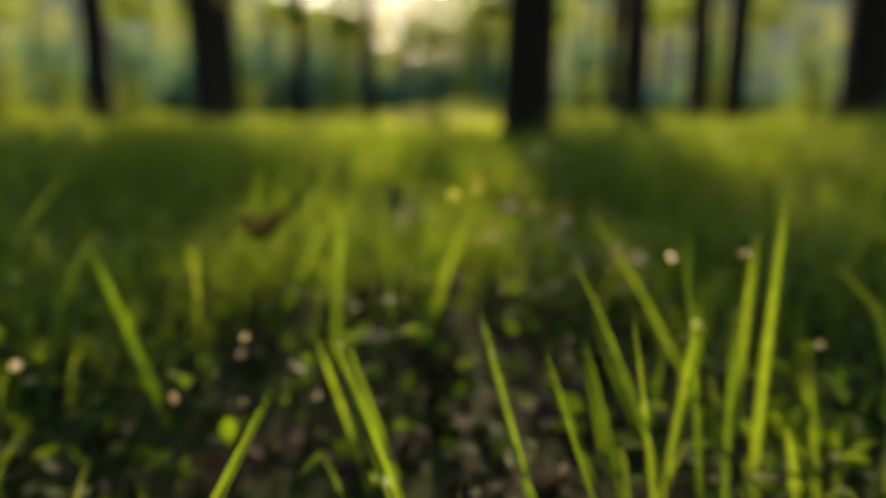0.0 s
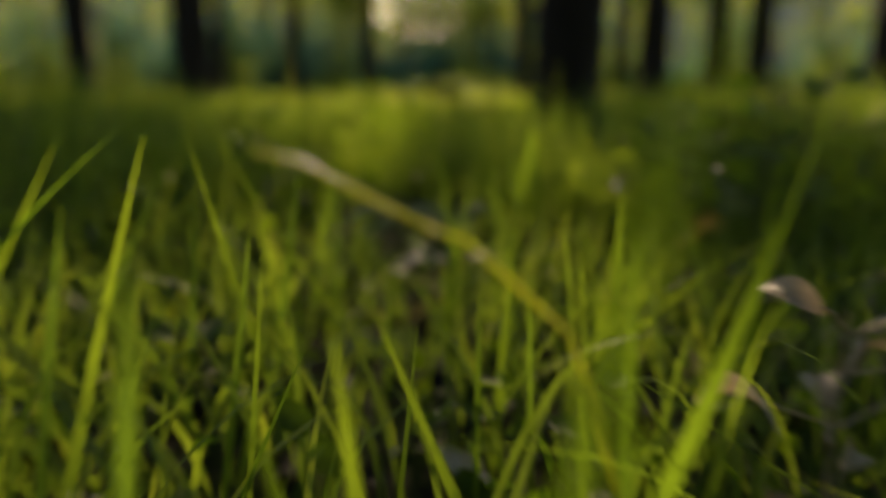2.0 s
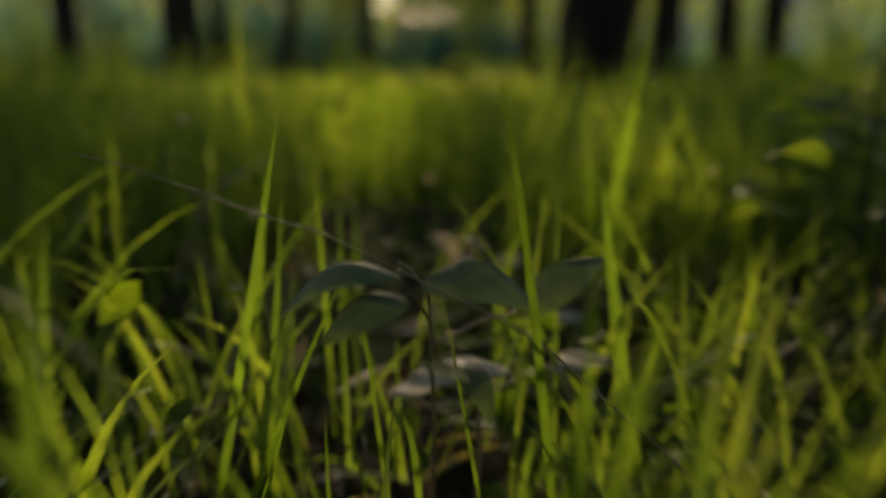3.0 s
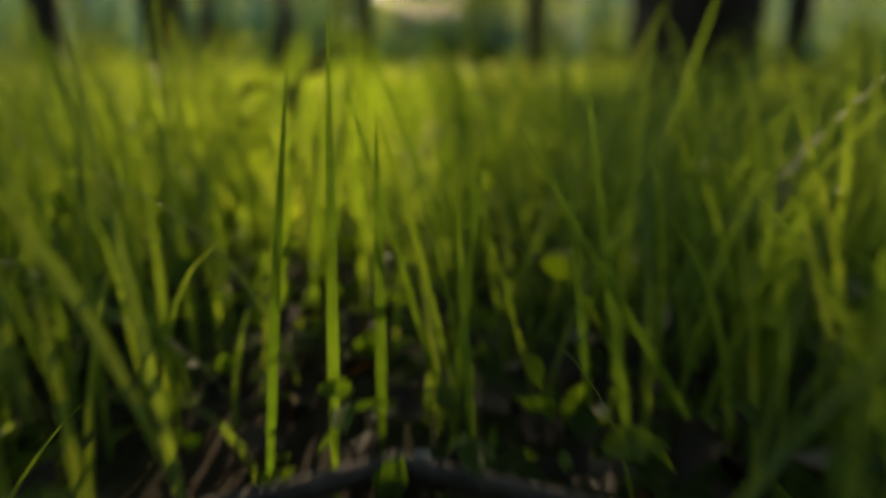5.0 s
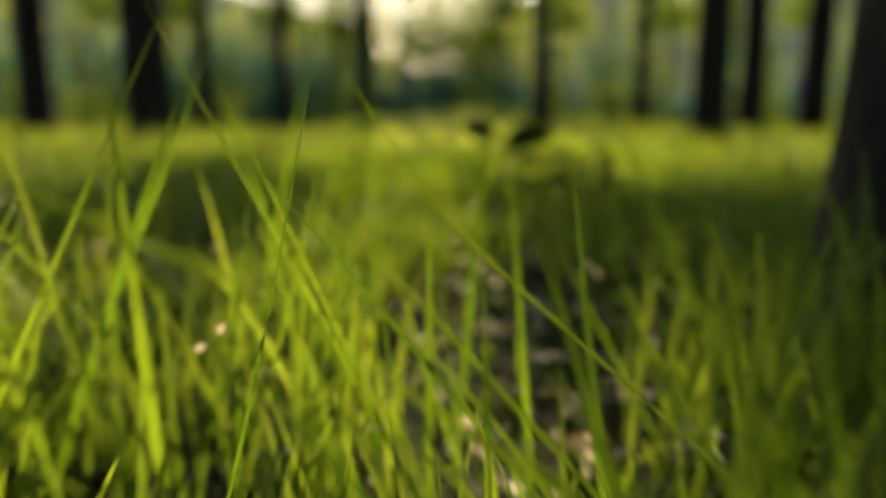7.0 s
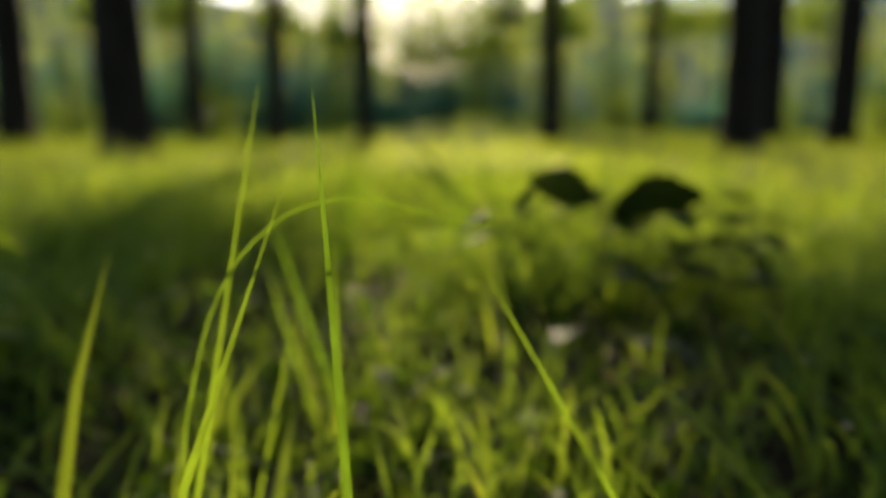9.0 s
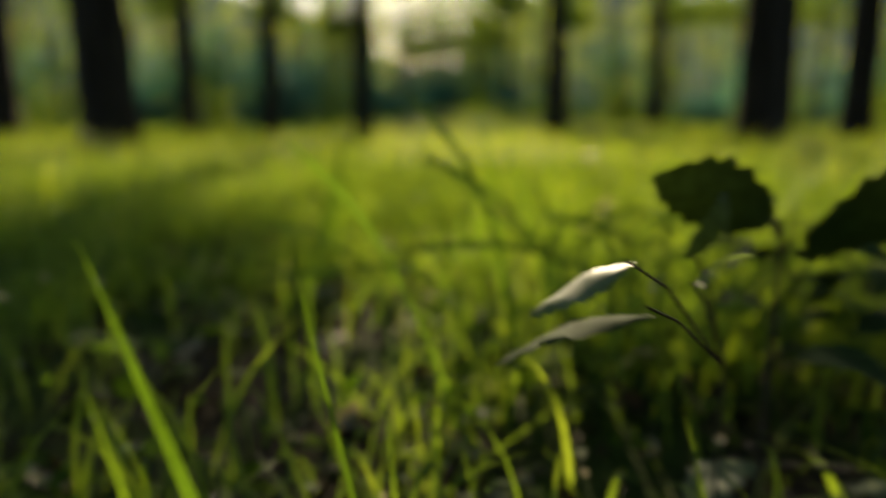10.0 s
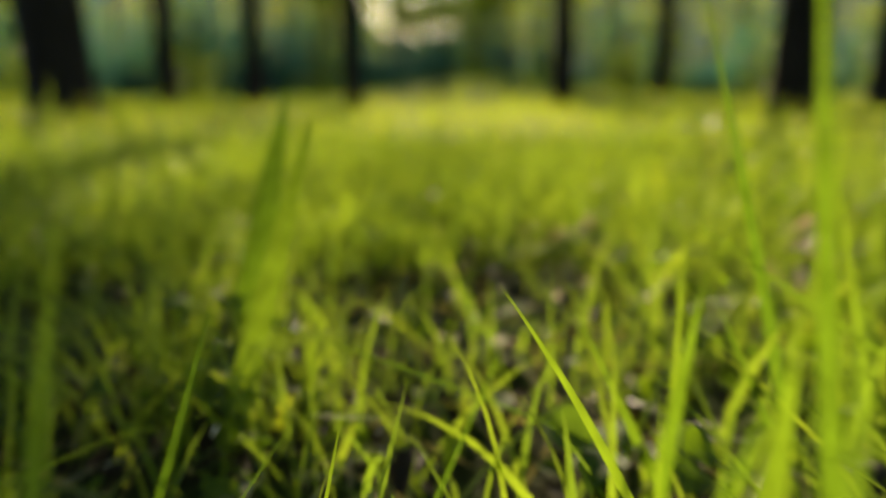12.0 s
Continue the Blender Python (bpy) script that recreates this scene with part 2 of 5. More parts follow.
def shaped_leaves(rng, centres, size, flat=0.5, curl=0.5):
    """Many small leaves with an oval outline, folded and curled."""
    n = len(centres)
    ax = rng.normal(0, 1, (n, 3)) * np.array([1, 1, flat])
    ax /= np.linalg.norm(ax, axis=1)[:, None]
    up = np.array([0, 0, 1.0]) + rng.normal(0, 0.45, (n, 3))
    sd = np.cross(up, ax)
    sd /= np.linalg.norm(sd, axis=1)[:, None]
    nm = np.cross(ax, sd)
    L = size * rng.uniform(0.5, 1.4, n)[:, None]
    W = L * rng.uniform(0.22, 0.4, n)[:, None]
    bend = rng.normal(0, curl, n)[:, None]
    rows = []
    for u, w in ((0.0, 0.08), (0.3, 0.95), (0.68, 0.8), (1.0, 0.04)):
        mid = centres + ax * L * (u - 0.5) - nm * L * bend * (u - 0.4) ** 2
        rows += [mid - sd * W * w + nm * W * w * 0.4, mid, mid + sd * W * w + nm * W * w * 0.4]
    v = np.stack(rows, 1).reshape(-1, 3)
    one = []
    for i in range(3):
        a = 3 * i
        one += [(a, a + 1, a + 4, a + 3), (a + 1, a + 2, a + 5, a + 4)]
    quads = (np.arange(n)[:, None, None] * 12 + np.array(one)[None]).reshape(-1, 4)
    return v, quads


# ---- ground ----
def ground():
    def axis(lo, hi, step, far):
        a = list(np.arange(lo, hi + 1e-6, step))
        d, p = step, hi
        while p < far:
            d *= 1.16
            p += d
            a.append(p)
        d, p = step, lo
        while p > -far:
            d *= 1.16
            p -= d
            a.insert(0, p)
        return np.array(a)
    xs, ys = axis(-2.5, 2.5, 0.05, 1500), axis(-1.0, 7.0, 0.05, 1500)
    X, Y = np.meshgrid(xs, ys)
    rng = np.random.default_rng(3)
    Z = soil_height(X, Y) + np.where((abs(X) < 2.6) & (Y < 7.1) & (Y > -1.1), rng.normal(0, 0.0025, X.shape), 0) - 0.002
    w = len(xs)
    i = (np.arange(len(ys) - 1)[:, None] * w + np.arange(w - 1)[None]).ravel()
    me = mesh_of("ground", np.stack([X, Y, Z], -1).reshape(-1, 3), np.stack([i, i + 1, i + 1 + w, i + w], 1), SOIL)
    return tagged(new("ground", me), "dark woodland soil with moss between the grass", "ground", kind="structure")


ground()


# ---- trees ----
def tree(rng, x, y, dia, high, crown_low, crown_wide, n_leaves, label, lean=(0.0, 0.0), leaf=0.13, shade_boughs=()):
    root = tagged(empty("tree", (x, y, float(soil_height(x, y)))), label, "tree", "trees of the wood")
    r = dia / 2
    zs = np.concatenate([np.linspace(-0.05, 0.6, 9), np.linspace(0.9, high, 16)])
    sides = 28
    ph = rng.uniform(0, 6.28, 4)
    vs, fs = [], []
    for z in zs:
        f = max(z, 0)
        rad = r * (1 - 0.75 * f / high)
        for k in range(sides):
            a = 2 * math.pi * k / sides
            flare = 0.22 * r * math.exp(-f / 0.16) * (1 + 0.6 * math.sin(4 * a + ph[0]))
            ridge = 1 + 0.045 * math.sin(9 * a + 2.5 * f + ph[1]) + 0.035 * math.sin(14 * a - 4 * f + ph[2])
            q = rad * ridge + flare
            wob = 0.03 * math.sin(0.8 * f + ph[3])
            vs.append((q * math.cos(a) + lean[0] * f + wob, q * math.sin(a) + lean[1] * f, z))
    for i in range(len(zs) - 1):
        for k in range(sides):
            a, b = i * sides + k, i * sides + (k + 1) % sides
            fs.append((a, b, b + sides, a + sides))
    part("trunk", mesh_of("trunk", vs, fs, BARK), root, "dark furrowed upright trunk, flared at its foot")
    tips = []
    for k in range(9):
        z = crown_low + (high - crown_low) * (k + 0.3) / 9.5
        a = k * 2.4 + ph[0]
        ln = crown_wide * (1 - 0.5 * (z - crown_low) / (high - crown_low)) * rng.uniform(0.7, 1.05)
        s = Vector((lean[0] * z, lean[1] * z, z))
        e = s + Vector((math.cos(a) * ln, math.sin(a) * ln, ln * rng.uniform(0.2, 0.6)))
        mid = s.lerp(e, 0.5) + Vector((0, 0, 0.08 * ln))
        b = r * (1 - 0.75 * z / high) * 0.45
        v, f = tube([s, mid, e], [b, b * 0.6, b * 0.2], 7)
        part("limb", mesh_of("limb", v, f, BARK), root)
        tips += [tuple(mid), tuple(e), tuple(s.lerp(e, 0.75))]
    # Boughs above the view, added only to shade parts of the ground.
    for z, way, ln, *count in shade_boughs:
        own = np.random.default_rng(int(100 * z) + int(way) + 40)
        a = radians(way)
        e = Vector((math.cos(a) * ln, math.sin(a) * ln, z + 0.1))
        part("limb", mesh_of("limb", *tube([(0, 0, z), e * 0.5 + Vector((0, 0, z * 0.5 + 0.05)), e], [r * 0.25, r * 0.16, r * 0.06], 7), BARK), root)
        m = count[0] if count else 150
        u = own.uniform(0.6, 1.1, m)[:, None]
        c = np.array([0, 0, z])[None] * (1 - u) + np.array(e)[None] * u + own.normal(0, 1, (m, 3)) * np.array([0.17, 0.2, 0.05])
        part("bough_leaves", mesh_of("bough_leaves", *leaves(own, c, leaf), CROWN), root)
    tips = np.array(tips)
    cl = tips[rng.integers(0, len(tips), n_leaves)] + rng.normal(0, 1, (n_leaves, 3)) * np.array([0.55, 0.55, 0.4]) * crown_wide / 2.2
    part("crown", mesh_of("crown", *leaves(rng, cl, leaf), CROWN), root, "loose green crown of small leaves")
    return root


rng = np.random.default_rng(11)
TREES = (  # x, y, trunk width, height of the lowest boughs, spread
    (-4.82, 11.7, 0.44, 3.4, 2.4), (-2.10, 8.1, 0.40, 2.6, 2.0), (-3.20, 14.2, 0.30, 2.6, 1.8), (-1.60, 12.4, 0.24, 3.7, 1.7),
    (-0.29, 10.5, 0.20, 3.5, 1.7), (2.10, 11.2, 0.26, 2.9, 1.5), (0.545, 2.62, 0.20, 3.2, 2.0), (3.05, 8.2, 0.34, 2.9, 2.3),
    (6.20, 13.2, 0.46, 3.4, 2.8), (5.55, 10.4, 0.36, 2.8, 2.2), (7.40, 10.0, 0.78, 3.2, 2.9), (5.55, 16.5, 0.34, 3.0, 2.2),
    (-9.20, 13.0, 0.42, 3.0, 2.4),
)
SHADE_BOUGHS = {  # tree: height, way and length of each unseen bough added for shade
    1: ((2.02, 0, 1.5), (1.8, 10, 1.35)),
    4: ((2.76, 180, 0.08), (2.62, 180, 0.1),
        (1.98, 0, 0.3, 60), (2.06, 0, 0.35, 60), (2.16, 180, 0.25, 38), (2.26, 10, 0.2, 25), (2.04, 0, 0.2, 45), (2.14, 8, 0.25, 60), (2.24, 5, 0.3, 20), (2.72, -6, 0.5, 26), (2.70, 2, 0.45, 50), (2.80, 4, 0.5, 60), (2.82, 0, 0.4, 60), (2.90, 0, 0.42, 32), (2.92, 0, 0.68, 38), (3.14, 0, 0.6, 15)),
    5: ((2.36, 180, 1.15, 70), (2.42, 180, 1.3, 80), (2.47, 180, 1.2, 80), (2.52, 180, 1.22, 60), (2.60, 182, 1.15, 70), (2.68, 180, 1.2, 70), (2.70, 180, 1.4, 45), (2.75, 180, 1.25, 80), (2.80, 180, 1.42, 75), (2.85, 180, 1.3, 25), (3.07, 180, 1.45, 60), (3.10, 180, 1.25, 70), (3.20, 180, 1.15, 60), (3.40, 180, 1.0, 60)),
    7: ((1.85, 180, 1.5, 70), (2.0, 180, 1.4, 70), (2.15, 180, 1.4, 60), (2.3, 180, 1.4, 60)),
}
for k, (tx, ty, td, low, spread) in enumerate(TREES):
    rng = np.random.default_rng(100 + k)
    tree(rng, tx, ty, td, 7.0 + 8 * td + rng.uniform(0, 1.5), low, spread, 4600,
         "slim dark-barked tree standing in grass" if td < 0.25 else "stout dark-barked tree standing in grass", leaf=0.13, shade_boughs=SHADE_BOUGHS.get(k, ()))


def shrub(rng, x, y, high, wide, n, mat, label, leaf=0.1, name="shrub", low=0.0):
    root = tagged(empty(name, (x, y, float(soil_height(x, y)))), label, "shrub", "shrubs of the wood edge")
    tips = []
    for k in range(5):
        a = rng.uniform(0, 6.28)
        e = Vector((math.cos(a) * wide * rng.uniform(0.2, 0.5), math.sin(a) * wide * rng.uniform(0.2, 0.5), high * rng.uniform(0.6, 0.95)))
        m1 = e * 0.5 + Vector((0, 0, high * 0.1))
        part("stem", mesh_of("stem", *tube([(0, 0, -0.03), m1, e], [0.025, 0.015, 0.005], 6), BARK), root)
        tips += [tuple(m1), tuple(e), tuple(m1.lerp(e, 0.5)), tuple(m1 * 0.6), tuple(m1 * 0.3)]
    tips = np.array(tips)
    c = tips[rng.integers(0, len(tips), n)] + rng.normal(0, 1, (n, 3)) * np.array([wide * 0.16, wide * 0.16, high * 0.13])
    c[:, 2] = np.abs(c[:, 2]) * rng.uniform(0.05, 1.1, n)
    c[:, 2] = low * high + c[:, 2] * (1 - low)
    part("foliage", mesh_of("foliage", *leaves(rng, c, leaf), mat), root)
    return root


# hedge across the far side of the wood
for k in range(30):
    hx = -27 + 1.9 * k + rng.uniform(-0.4, 0.4)
    hh = rng.uniform(2.6, 3.1) if -0.2 < hx < 4.5 else rng.uniform(3.3, 4.4)
    if 6.2 < hx < 9 or 11 < hx < 14.5 or 16 < hx < 19:
        hh = 1.2
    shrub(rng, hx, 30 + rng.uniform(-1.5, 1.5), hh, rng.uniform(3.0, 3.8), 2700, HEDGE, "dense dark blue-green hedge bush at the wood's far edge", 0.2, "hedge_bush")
# young leafy saplings between the trunks
SAPLINGS = (
    (-5.8, 15.5, 2.6, 1.6), (-7.6, 14, 2.2, 1.5), (-3.6, 17, 3.0, 1.4), (5.2, 17.5, 2.6, 1.5), (6.6, 18.5, 3.2, 1.8), (8.6, 17, 2.8, 1.6), (3.9, 19, 2.4, 1.2),
    (10.5, 16, 3, 1.8), (2.4, 21, 3.0, 1.4), (-8.5, 18, 3.4, 1.8), (-1.6, 22, 3.2, 1.6), (7.4, 15, 2.2, 1.3), (12.5, 19, 3.2, 2.0),
)
TALL_SAPLINGS = (
    (-11.5, 21, 5.0, 2.4), (-8.2, 23, 5.6, 2.4), (-5.6, 21.5, 5.2, 2.2), (-3.4, 24, 5.8, 2.4), (-1.3, 25.5, 5.4, 2.0), (5.6, 23, 5.2, 2.2), (7.8, 21, 5.0, 2.4),
    (10.0, 23, 5.6, 2.4), (12.8, 22, 5.4, 2.6), (3.6, 26, 4.8, 1.8), (3.5, 22, 5.2, 1.6), (0.9, 27.5, 4.6, 1.3), (2.3, 28, 5.0, 1.5),
)
for sx, sy, sh, sw in SAPLINGS + TALL_SAPLINGS:
    shrub(rng, sx, sy, sh, sw, 650 if sh < 4 or 0 < sx < 3 else 1300, SPRING, "young leafy sapling with sunlit yellow-green leaves", 0.12 if sh < 4 else 0.15, "sapling", 0.0 if sh < 4 else 0.55)


def far_woods():
    rng = np.random.default_rng(21)
    n = 186
    pieces, cl = [], []
    for k in range(n):
        x, y = (rng.uniform(-60, 60), rng.uniform(38, 75)) if k < 170 else (-4.5 + 0.85 * (k - 170) + rng.uniform(-0.4, 0.4), rng.uniform(38, 50))
        thin = abs(x - 2) < 5.5
        h, r = rng.uniform(6.5, 9.5) if thin else rng.uniform(8.5, 11.5), rng.uniform(0.12, 0.25)
        pieces.append(tube([(x, y, -0.1), (x + 0.1, y, h * 0.5), (x, y, h)], [r, r * 0.7, r * 0.2], 7))
        m = 300 if thin else 120
        cl.append(np.array([x, y, h * (0.72 if thin else 0.55)]) + rng.normal(0, 1, (m, 3)) * np.array([1.7, 1.7, h * 0.24]))
    tagged(new("far_trunks", mesh_of("far_trunks", *joined(pieces), BARK)), "dark trunks of the distant wood", "trees", kind="stuff")
    tagged(new("far_foliage", mesh_of("far_foliage", *leaves(rng, np.concatenate(cl), 0.4), FARLEAF)), "leafy crowns of the distant wood", "trees", kind="stuff")


far_woods()


def unseen_wood():
    """Unseen trees added to both sides and behind, to block skylight."""
    rng = np.random.default_rng(33)
    pieces, cl = [], []
    for k in range(150):
        a = math.radians(82 + 196 * (k + rng.uniform(0, 1)) / 150)
        d = rng.uniform(12, 22)
        x, y, h, r = d * math.sin(a), 2 + d * math.cos(a), rng.uniform(8, 13), rng.uniform(0.12, 0.24)
        pieces.append(tube([(x, y, -0.1), (x + 0.1, y, h * 0.5), (x, y, h)], [r, r * 0.7, r * 0.2], 7))
        cl.append(np.array([x, y, h * 0.52]) + rng.normal(0, 1, (230, 3)) * np.array([1.4, 1.4, h * 0.25]))
    cl = np.concatenate(cl)
    cl[:, 2] = np.abs(cl[:, 2])
    tagged(new("far_trunks", mesh_of("far_trunks", *joined(pieces), BARK)), "dark trunks of an unseen wood added to block skylight", "trees", kind="stuff")
    tagged(new("far_foliage", mesh_of("far_foliage", *leaves(rng, cl, 0.42), CROWN)), "leafy crowns of an unseen wood added to block skylight", "trees", kind="stuff")


unseen_wood()


def far_ridge():
    """A distant wooded ridge, lowest where the sun stands."""
    rng = np.random.default_rng(41)
    n, m = 220, 12
    th = np.linspace(-1.35, 1.35, n)
    top = 32 - 22 * np.exp(-((th - 0.05) / 0.11) ** 2) + 2.0 * np.sin(9 * th) + 1.5 * np.sin(23 * th + 1)
    u = np.linspace(0, 1, m)
    R = 115 + 70 * u[None, :] + 0 * th[:, None]
    Z = top[:, None] * np.sin(u * math.pi / 2)[None, :] + rng.normal(0, 0.9, (n, m)) * np.minimum(1, 4 * u)[None, :] - 0.3
    v = np.stack([np.sin(th)[:, None] * R, np.cos(th)[:, None] * R, Z], -1).reshape(-1, 3)
    i = (np.arange(n - 1)[:, None] * m + np.arange(m - 1)[None]).ravel()
    tagged(new("backdrop", mesh_of("backdrop", v, np.stack([i, i + 1, i + 1 + m, i + m], 1), HAZY_RIDGE)), "distant wooded ridge with blue haze put into its colour", "hill", kind="structure")


far_ridge()


# ---- grass ----
BARE = ((0.0, 0.42, 0.26, 0.16), (0.02, 0.64, 0.30, 0.13), (0.10, 1.36, 0.28, 0.20), (0.12, 2.62, 0.14, 0.30), (0.2, 3.25, 0.18, 0.16),
        (-0.16, 3.55, 0.26, 0.28), (0.05, 4.02, 0.19, 0.13), (0.10, 3.80, 0.12, 0.08), (-0.3, 4.02, 0.14, 0.16))


def grass():
    rng = np.random.default_rng(5)

    def clump(x, y):
        return 0.5 + 0.28 * np.sin(4.3 * x + 1.1 * np.sin(3.1 * y)) * np.cos(3.7 * y + 0.8) + 0.22 * np.sin(9.7 * x - 6.1 * y + 1.3)

    def bare(x, y):
        """The share of grass that is left in the trodden, bare places."""
        left = np.ones_like(x)
        for bx, by, rx, ry in BARE:
            left = np.minimum(left, np.clip(((x - bx) / rx) ** 2 + ((y - by) / ry) ** 2 - 0.35, 0.1, 1))
        return left

    def tier(n, x0, x1, y0, y1, keep=None, power=1.0):
        x, y = rng.uniform(x0, x1, n), rng.uniform(y0, y1, n)
        k = rng.uniform(0, 1, n) < np.clip(clump(x, y), 0.06, 1) ** power * bare(x, y)
        if keep is not None:
            k &= keep(x, y)
        return x[k], y[k]
    def soft_rim(x, y):
        """Fades the dense growth out towards the wood."""
        edge = np.clip((1.62 - np.abs(x) + 0.12 * np.sin(7 * y)) / 0.6, 0, 1) * np.clip((6.4 - y) / 1.2, 0, 1) * np.clip((y + 0.6) / 0.5, 0, 1)
        return rng.uniform(0, 1, len(x)) < edge

    def tall(x, y):
        return 1.0 + 0.05 * np.exp(-((y - 2.05) / 0.5) ** 2) + 0.12 * np.sin(2.3 * x + 1.0) * np.sin(3.1 * y)
    def cap(x, y):
        """How tall the common grass grows along the way."""
        low = np.interp(y, (0.0, 0.6, 0.75, 1.35, 1.5, 2.4, 2.6, 3.5, 4.5, 6.0), (0.085, 0.10, 0.15, 0.13, 0.2, 0.22, 0.13, 0.12, 0.14, 0.25))
        return np.where(np.abs(x - 0.05) < 0.5, low, 0.3)
    x, y = tier(40000, -1.6, 1.6, -0.6, 6.4, soft_rim, 1.2)
    n = len(x)
    h = np.minimum(rng.gamma(6.0, 0.020, n).clip(0.04, 0.28) * (0.7 + 0.5 * clump(x, y)) * tall(x, y), cap(x, y) * rng.uniform(0.7, 1.0, n))
    a = blades(rng, x, y, h, rng.uniform(0.002, 0.0042, n), np.abs(rng.normal(0, 0.32, n)), 6, 0.9, 0.075)
    x, y = tier(10500, -1.6, 1.6, -0.6, 6.4, soft_rim, 1.6)
    n = len(x)
    h = np.minimum(rng.uniform(0.10, 0.27, n) * tall(x, y), cap(x, y) * rng.uniform(0.7, 1.0, n))
    b = blades(rng, x, y, h, rng.uniform(0.0034, 0.0064, n), np.abs(rng.normal(0, 0.3, n)), 8, 0.9, 0.075)
    tagged(new("grass", mesh_of("grass", *joined([a, b]), GRASS)), "tall green grass lit through by a low sun", "grass", kind="stuff")
    # the tall stand that the way leads through
    x, y = rng.uniform(-2.0, 2.0, 10500), rng.uniform(1.4, 2.5, 10500)
    k = (np.abs(x - 0.09) > 0.08) | (y < 2.28)
    x, y = x[k], y[k]
    n = len(x)
    c = blades(rng, x, y, rng.uniform(0.11, 0.228, n) + np.where(np.abs(x) > 0.5, 0.045, 0.0) + 0.05 * (rng.uniform(0, 1, n) > 0.93), rng.uniform(0.003, 0.006, n), np.abs(rng.normal(0, 0.2, n)), 8, 0.5, 0.10)
    tagged(new("tall_grass", mesh_of("tall_grass", *c, GRASS)), "dense stand of tall upright grass blades", "grass", kind="stuff")
    # finer grass before and behind it
    own = np.random.default_rng(61)
    fine = []
    for n, y0, y1, low, high in ((2900, 0.62, 1.5, 0.06, 0.16), (1700, 3.2, 3.75, 0.05, 0.14), (4200, 3.75, 5.0, 0.05, 0.13)):
        x, y = own.uniform(-0.9, 0.9, n), own.uniform(y0, y1, n)
        k = own.uniform(0, 1, n) < bare(x, y)
        x, y, n = x[k], y[k], int(k.sum())
        fine.append(blades(own, x, y, own.uniform(low, high, n), own.uniform(0.0024, 0.0052, n), np.abs(own.normal(0, 0.3, n)), 6, 0.8, 0.06))
    tagged(new("fine_grass", mesh_of("fine_grass", *joined(fine), GRASS)), "fine green grass blades of middling height", "grass", kind="stuff")
    # straw lying bent over the litter
    straw = []
    for n, x0, x1, y0, y1 in ((110, -0.15, 0.35, 1.1, 1.5), (120, 0.0, 0.4, 2.5, 2.95), (230, -0.25, 0.45, 3.62, 4.2)):
        x, y = own.uniform(x0, x1, n), own.uniform(y0, y1, n)
        straw.append(blades(own, x, y, own.uniform(0.025, 0.05, n), own.uniform(0.0024, 0.0055, n), own.uniform(0.9, 2.4, n), 6, 1.4, 0.06))
    tagged(new("straw", mesh_of("straw", *joined(straw), STRAW)), "pale bent straw lying over the leaf litter", "straw", kind="stuff")
    # short turf in the sunny clearing
    x, y = tier(40000, -1.6, 1.6, 2.0, 6.4, soft_rim, 0.5)
    n = len(x)
    d = blades(rng, x, y, rng.uniform(0.03, 0.11, n), rng.uniform(0.0025, 0.0052, n), np.abs(rng.normal(0, 0.45, n)), 4, 1.0, 0.06)
    tagged(new("turf", mesh_of("turf", *d, GRASS)), "short fresh green turf in the sun", "grass", kind="stuff")
    # low weeds that cover the soil between the tufts
    x, y = rng.uniform(-1.5, 1.5, 44000), rng.uniform(0.06, 6.2, 44000)
    x, y = np.concatenate([x, own.uniform(-0.5, 0.5, 2000)]), np.concatenate([y, own.uniform(0.2, 0.85, 2000)])
    k = rng.uniform(0, 1, len(x)) < 0.55 + 0.45 * np.clip(0.5 + 0.5 * np.sin(5.1 * x + 2.0) * np.sin(4.3 * y + 0.5) + 0.3 * np.sin(13 * x + 11 * y), 0, 1)
    k &= rng.uniform(0, 1, len(x)) < 0.25 + 0.75 * bare(x, y)
    x, y = x[k], y[k]
    z = soil_height(x, y) + rng.gamma(2.0, 0.011 + 0.003 * (y < 1.4), len(x)).clip(0.002, 0.09)
    tagged(new("ground_weeds", mesh_of("ground_weeds", *shaped_leaves(rng, np.stack([x, y, z], 1), 0.016, 0.5), WEED)), "low small-leaved green weeds covering the soil", "weeds", kind="stuff")
    x, y = rng.uniform(-1.5, 1.5, 20000), rng.uniform(0.06, 6.2, 20000)
    z = soil_height(x, y) + np.abs(rng.normal(0.003, 0.006, len(x)))
    tagged(new("leaf_litter", mesh_of("leaf_litter", *shaped_leaves(rng, np.stack([x, y, z], 1), 0.021, 0.4, 0.9), LITTER)), "brown leaf litter lying on the soil", "plant litter", kind="stuff")
    x, y = tier(105000, -10, 10, -6, 10.5, lambda a, b: rng.uniform(0, 1, len(a)) < np.where((np.abs(a) < 1.2) & (b > -0.3) & (b < 5.8), 0.15, np.exp(-np.clip(-b, 0, 9) / 3) * np.exp(-np.clip(np.abs(a) - 0.7 * b - 2, 0, 9) / 3)), 0.6)
    n = len(x)
    h = rng.gamma(7.0, 0.015, n).clip(0.04, 0.2) * (0.55 + 0.9 * clump(0.35 * x, 0.3 * y + 1.0))
    v = blades(rng, x, y, h, rng.uniform(0.004, 0.009, n), np.abs(rng.normal(0, 0.28, n)), 3, 0.7, 0.12)
    tagged(new("meadow_grass", mesh_of("meadow_grass", *v, MEADOW)), "sunlit green grass between the trunks", "grass", kind="stuff")
    x, y = tier(90000, -32, 32, 10.5, 38, lambda a, b: np.abs(a - 0.08 * b) < 0.85 * b + 1, 0.4)
    n = len(x)
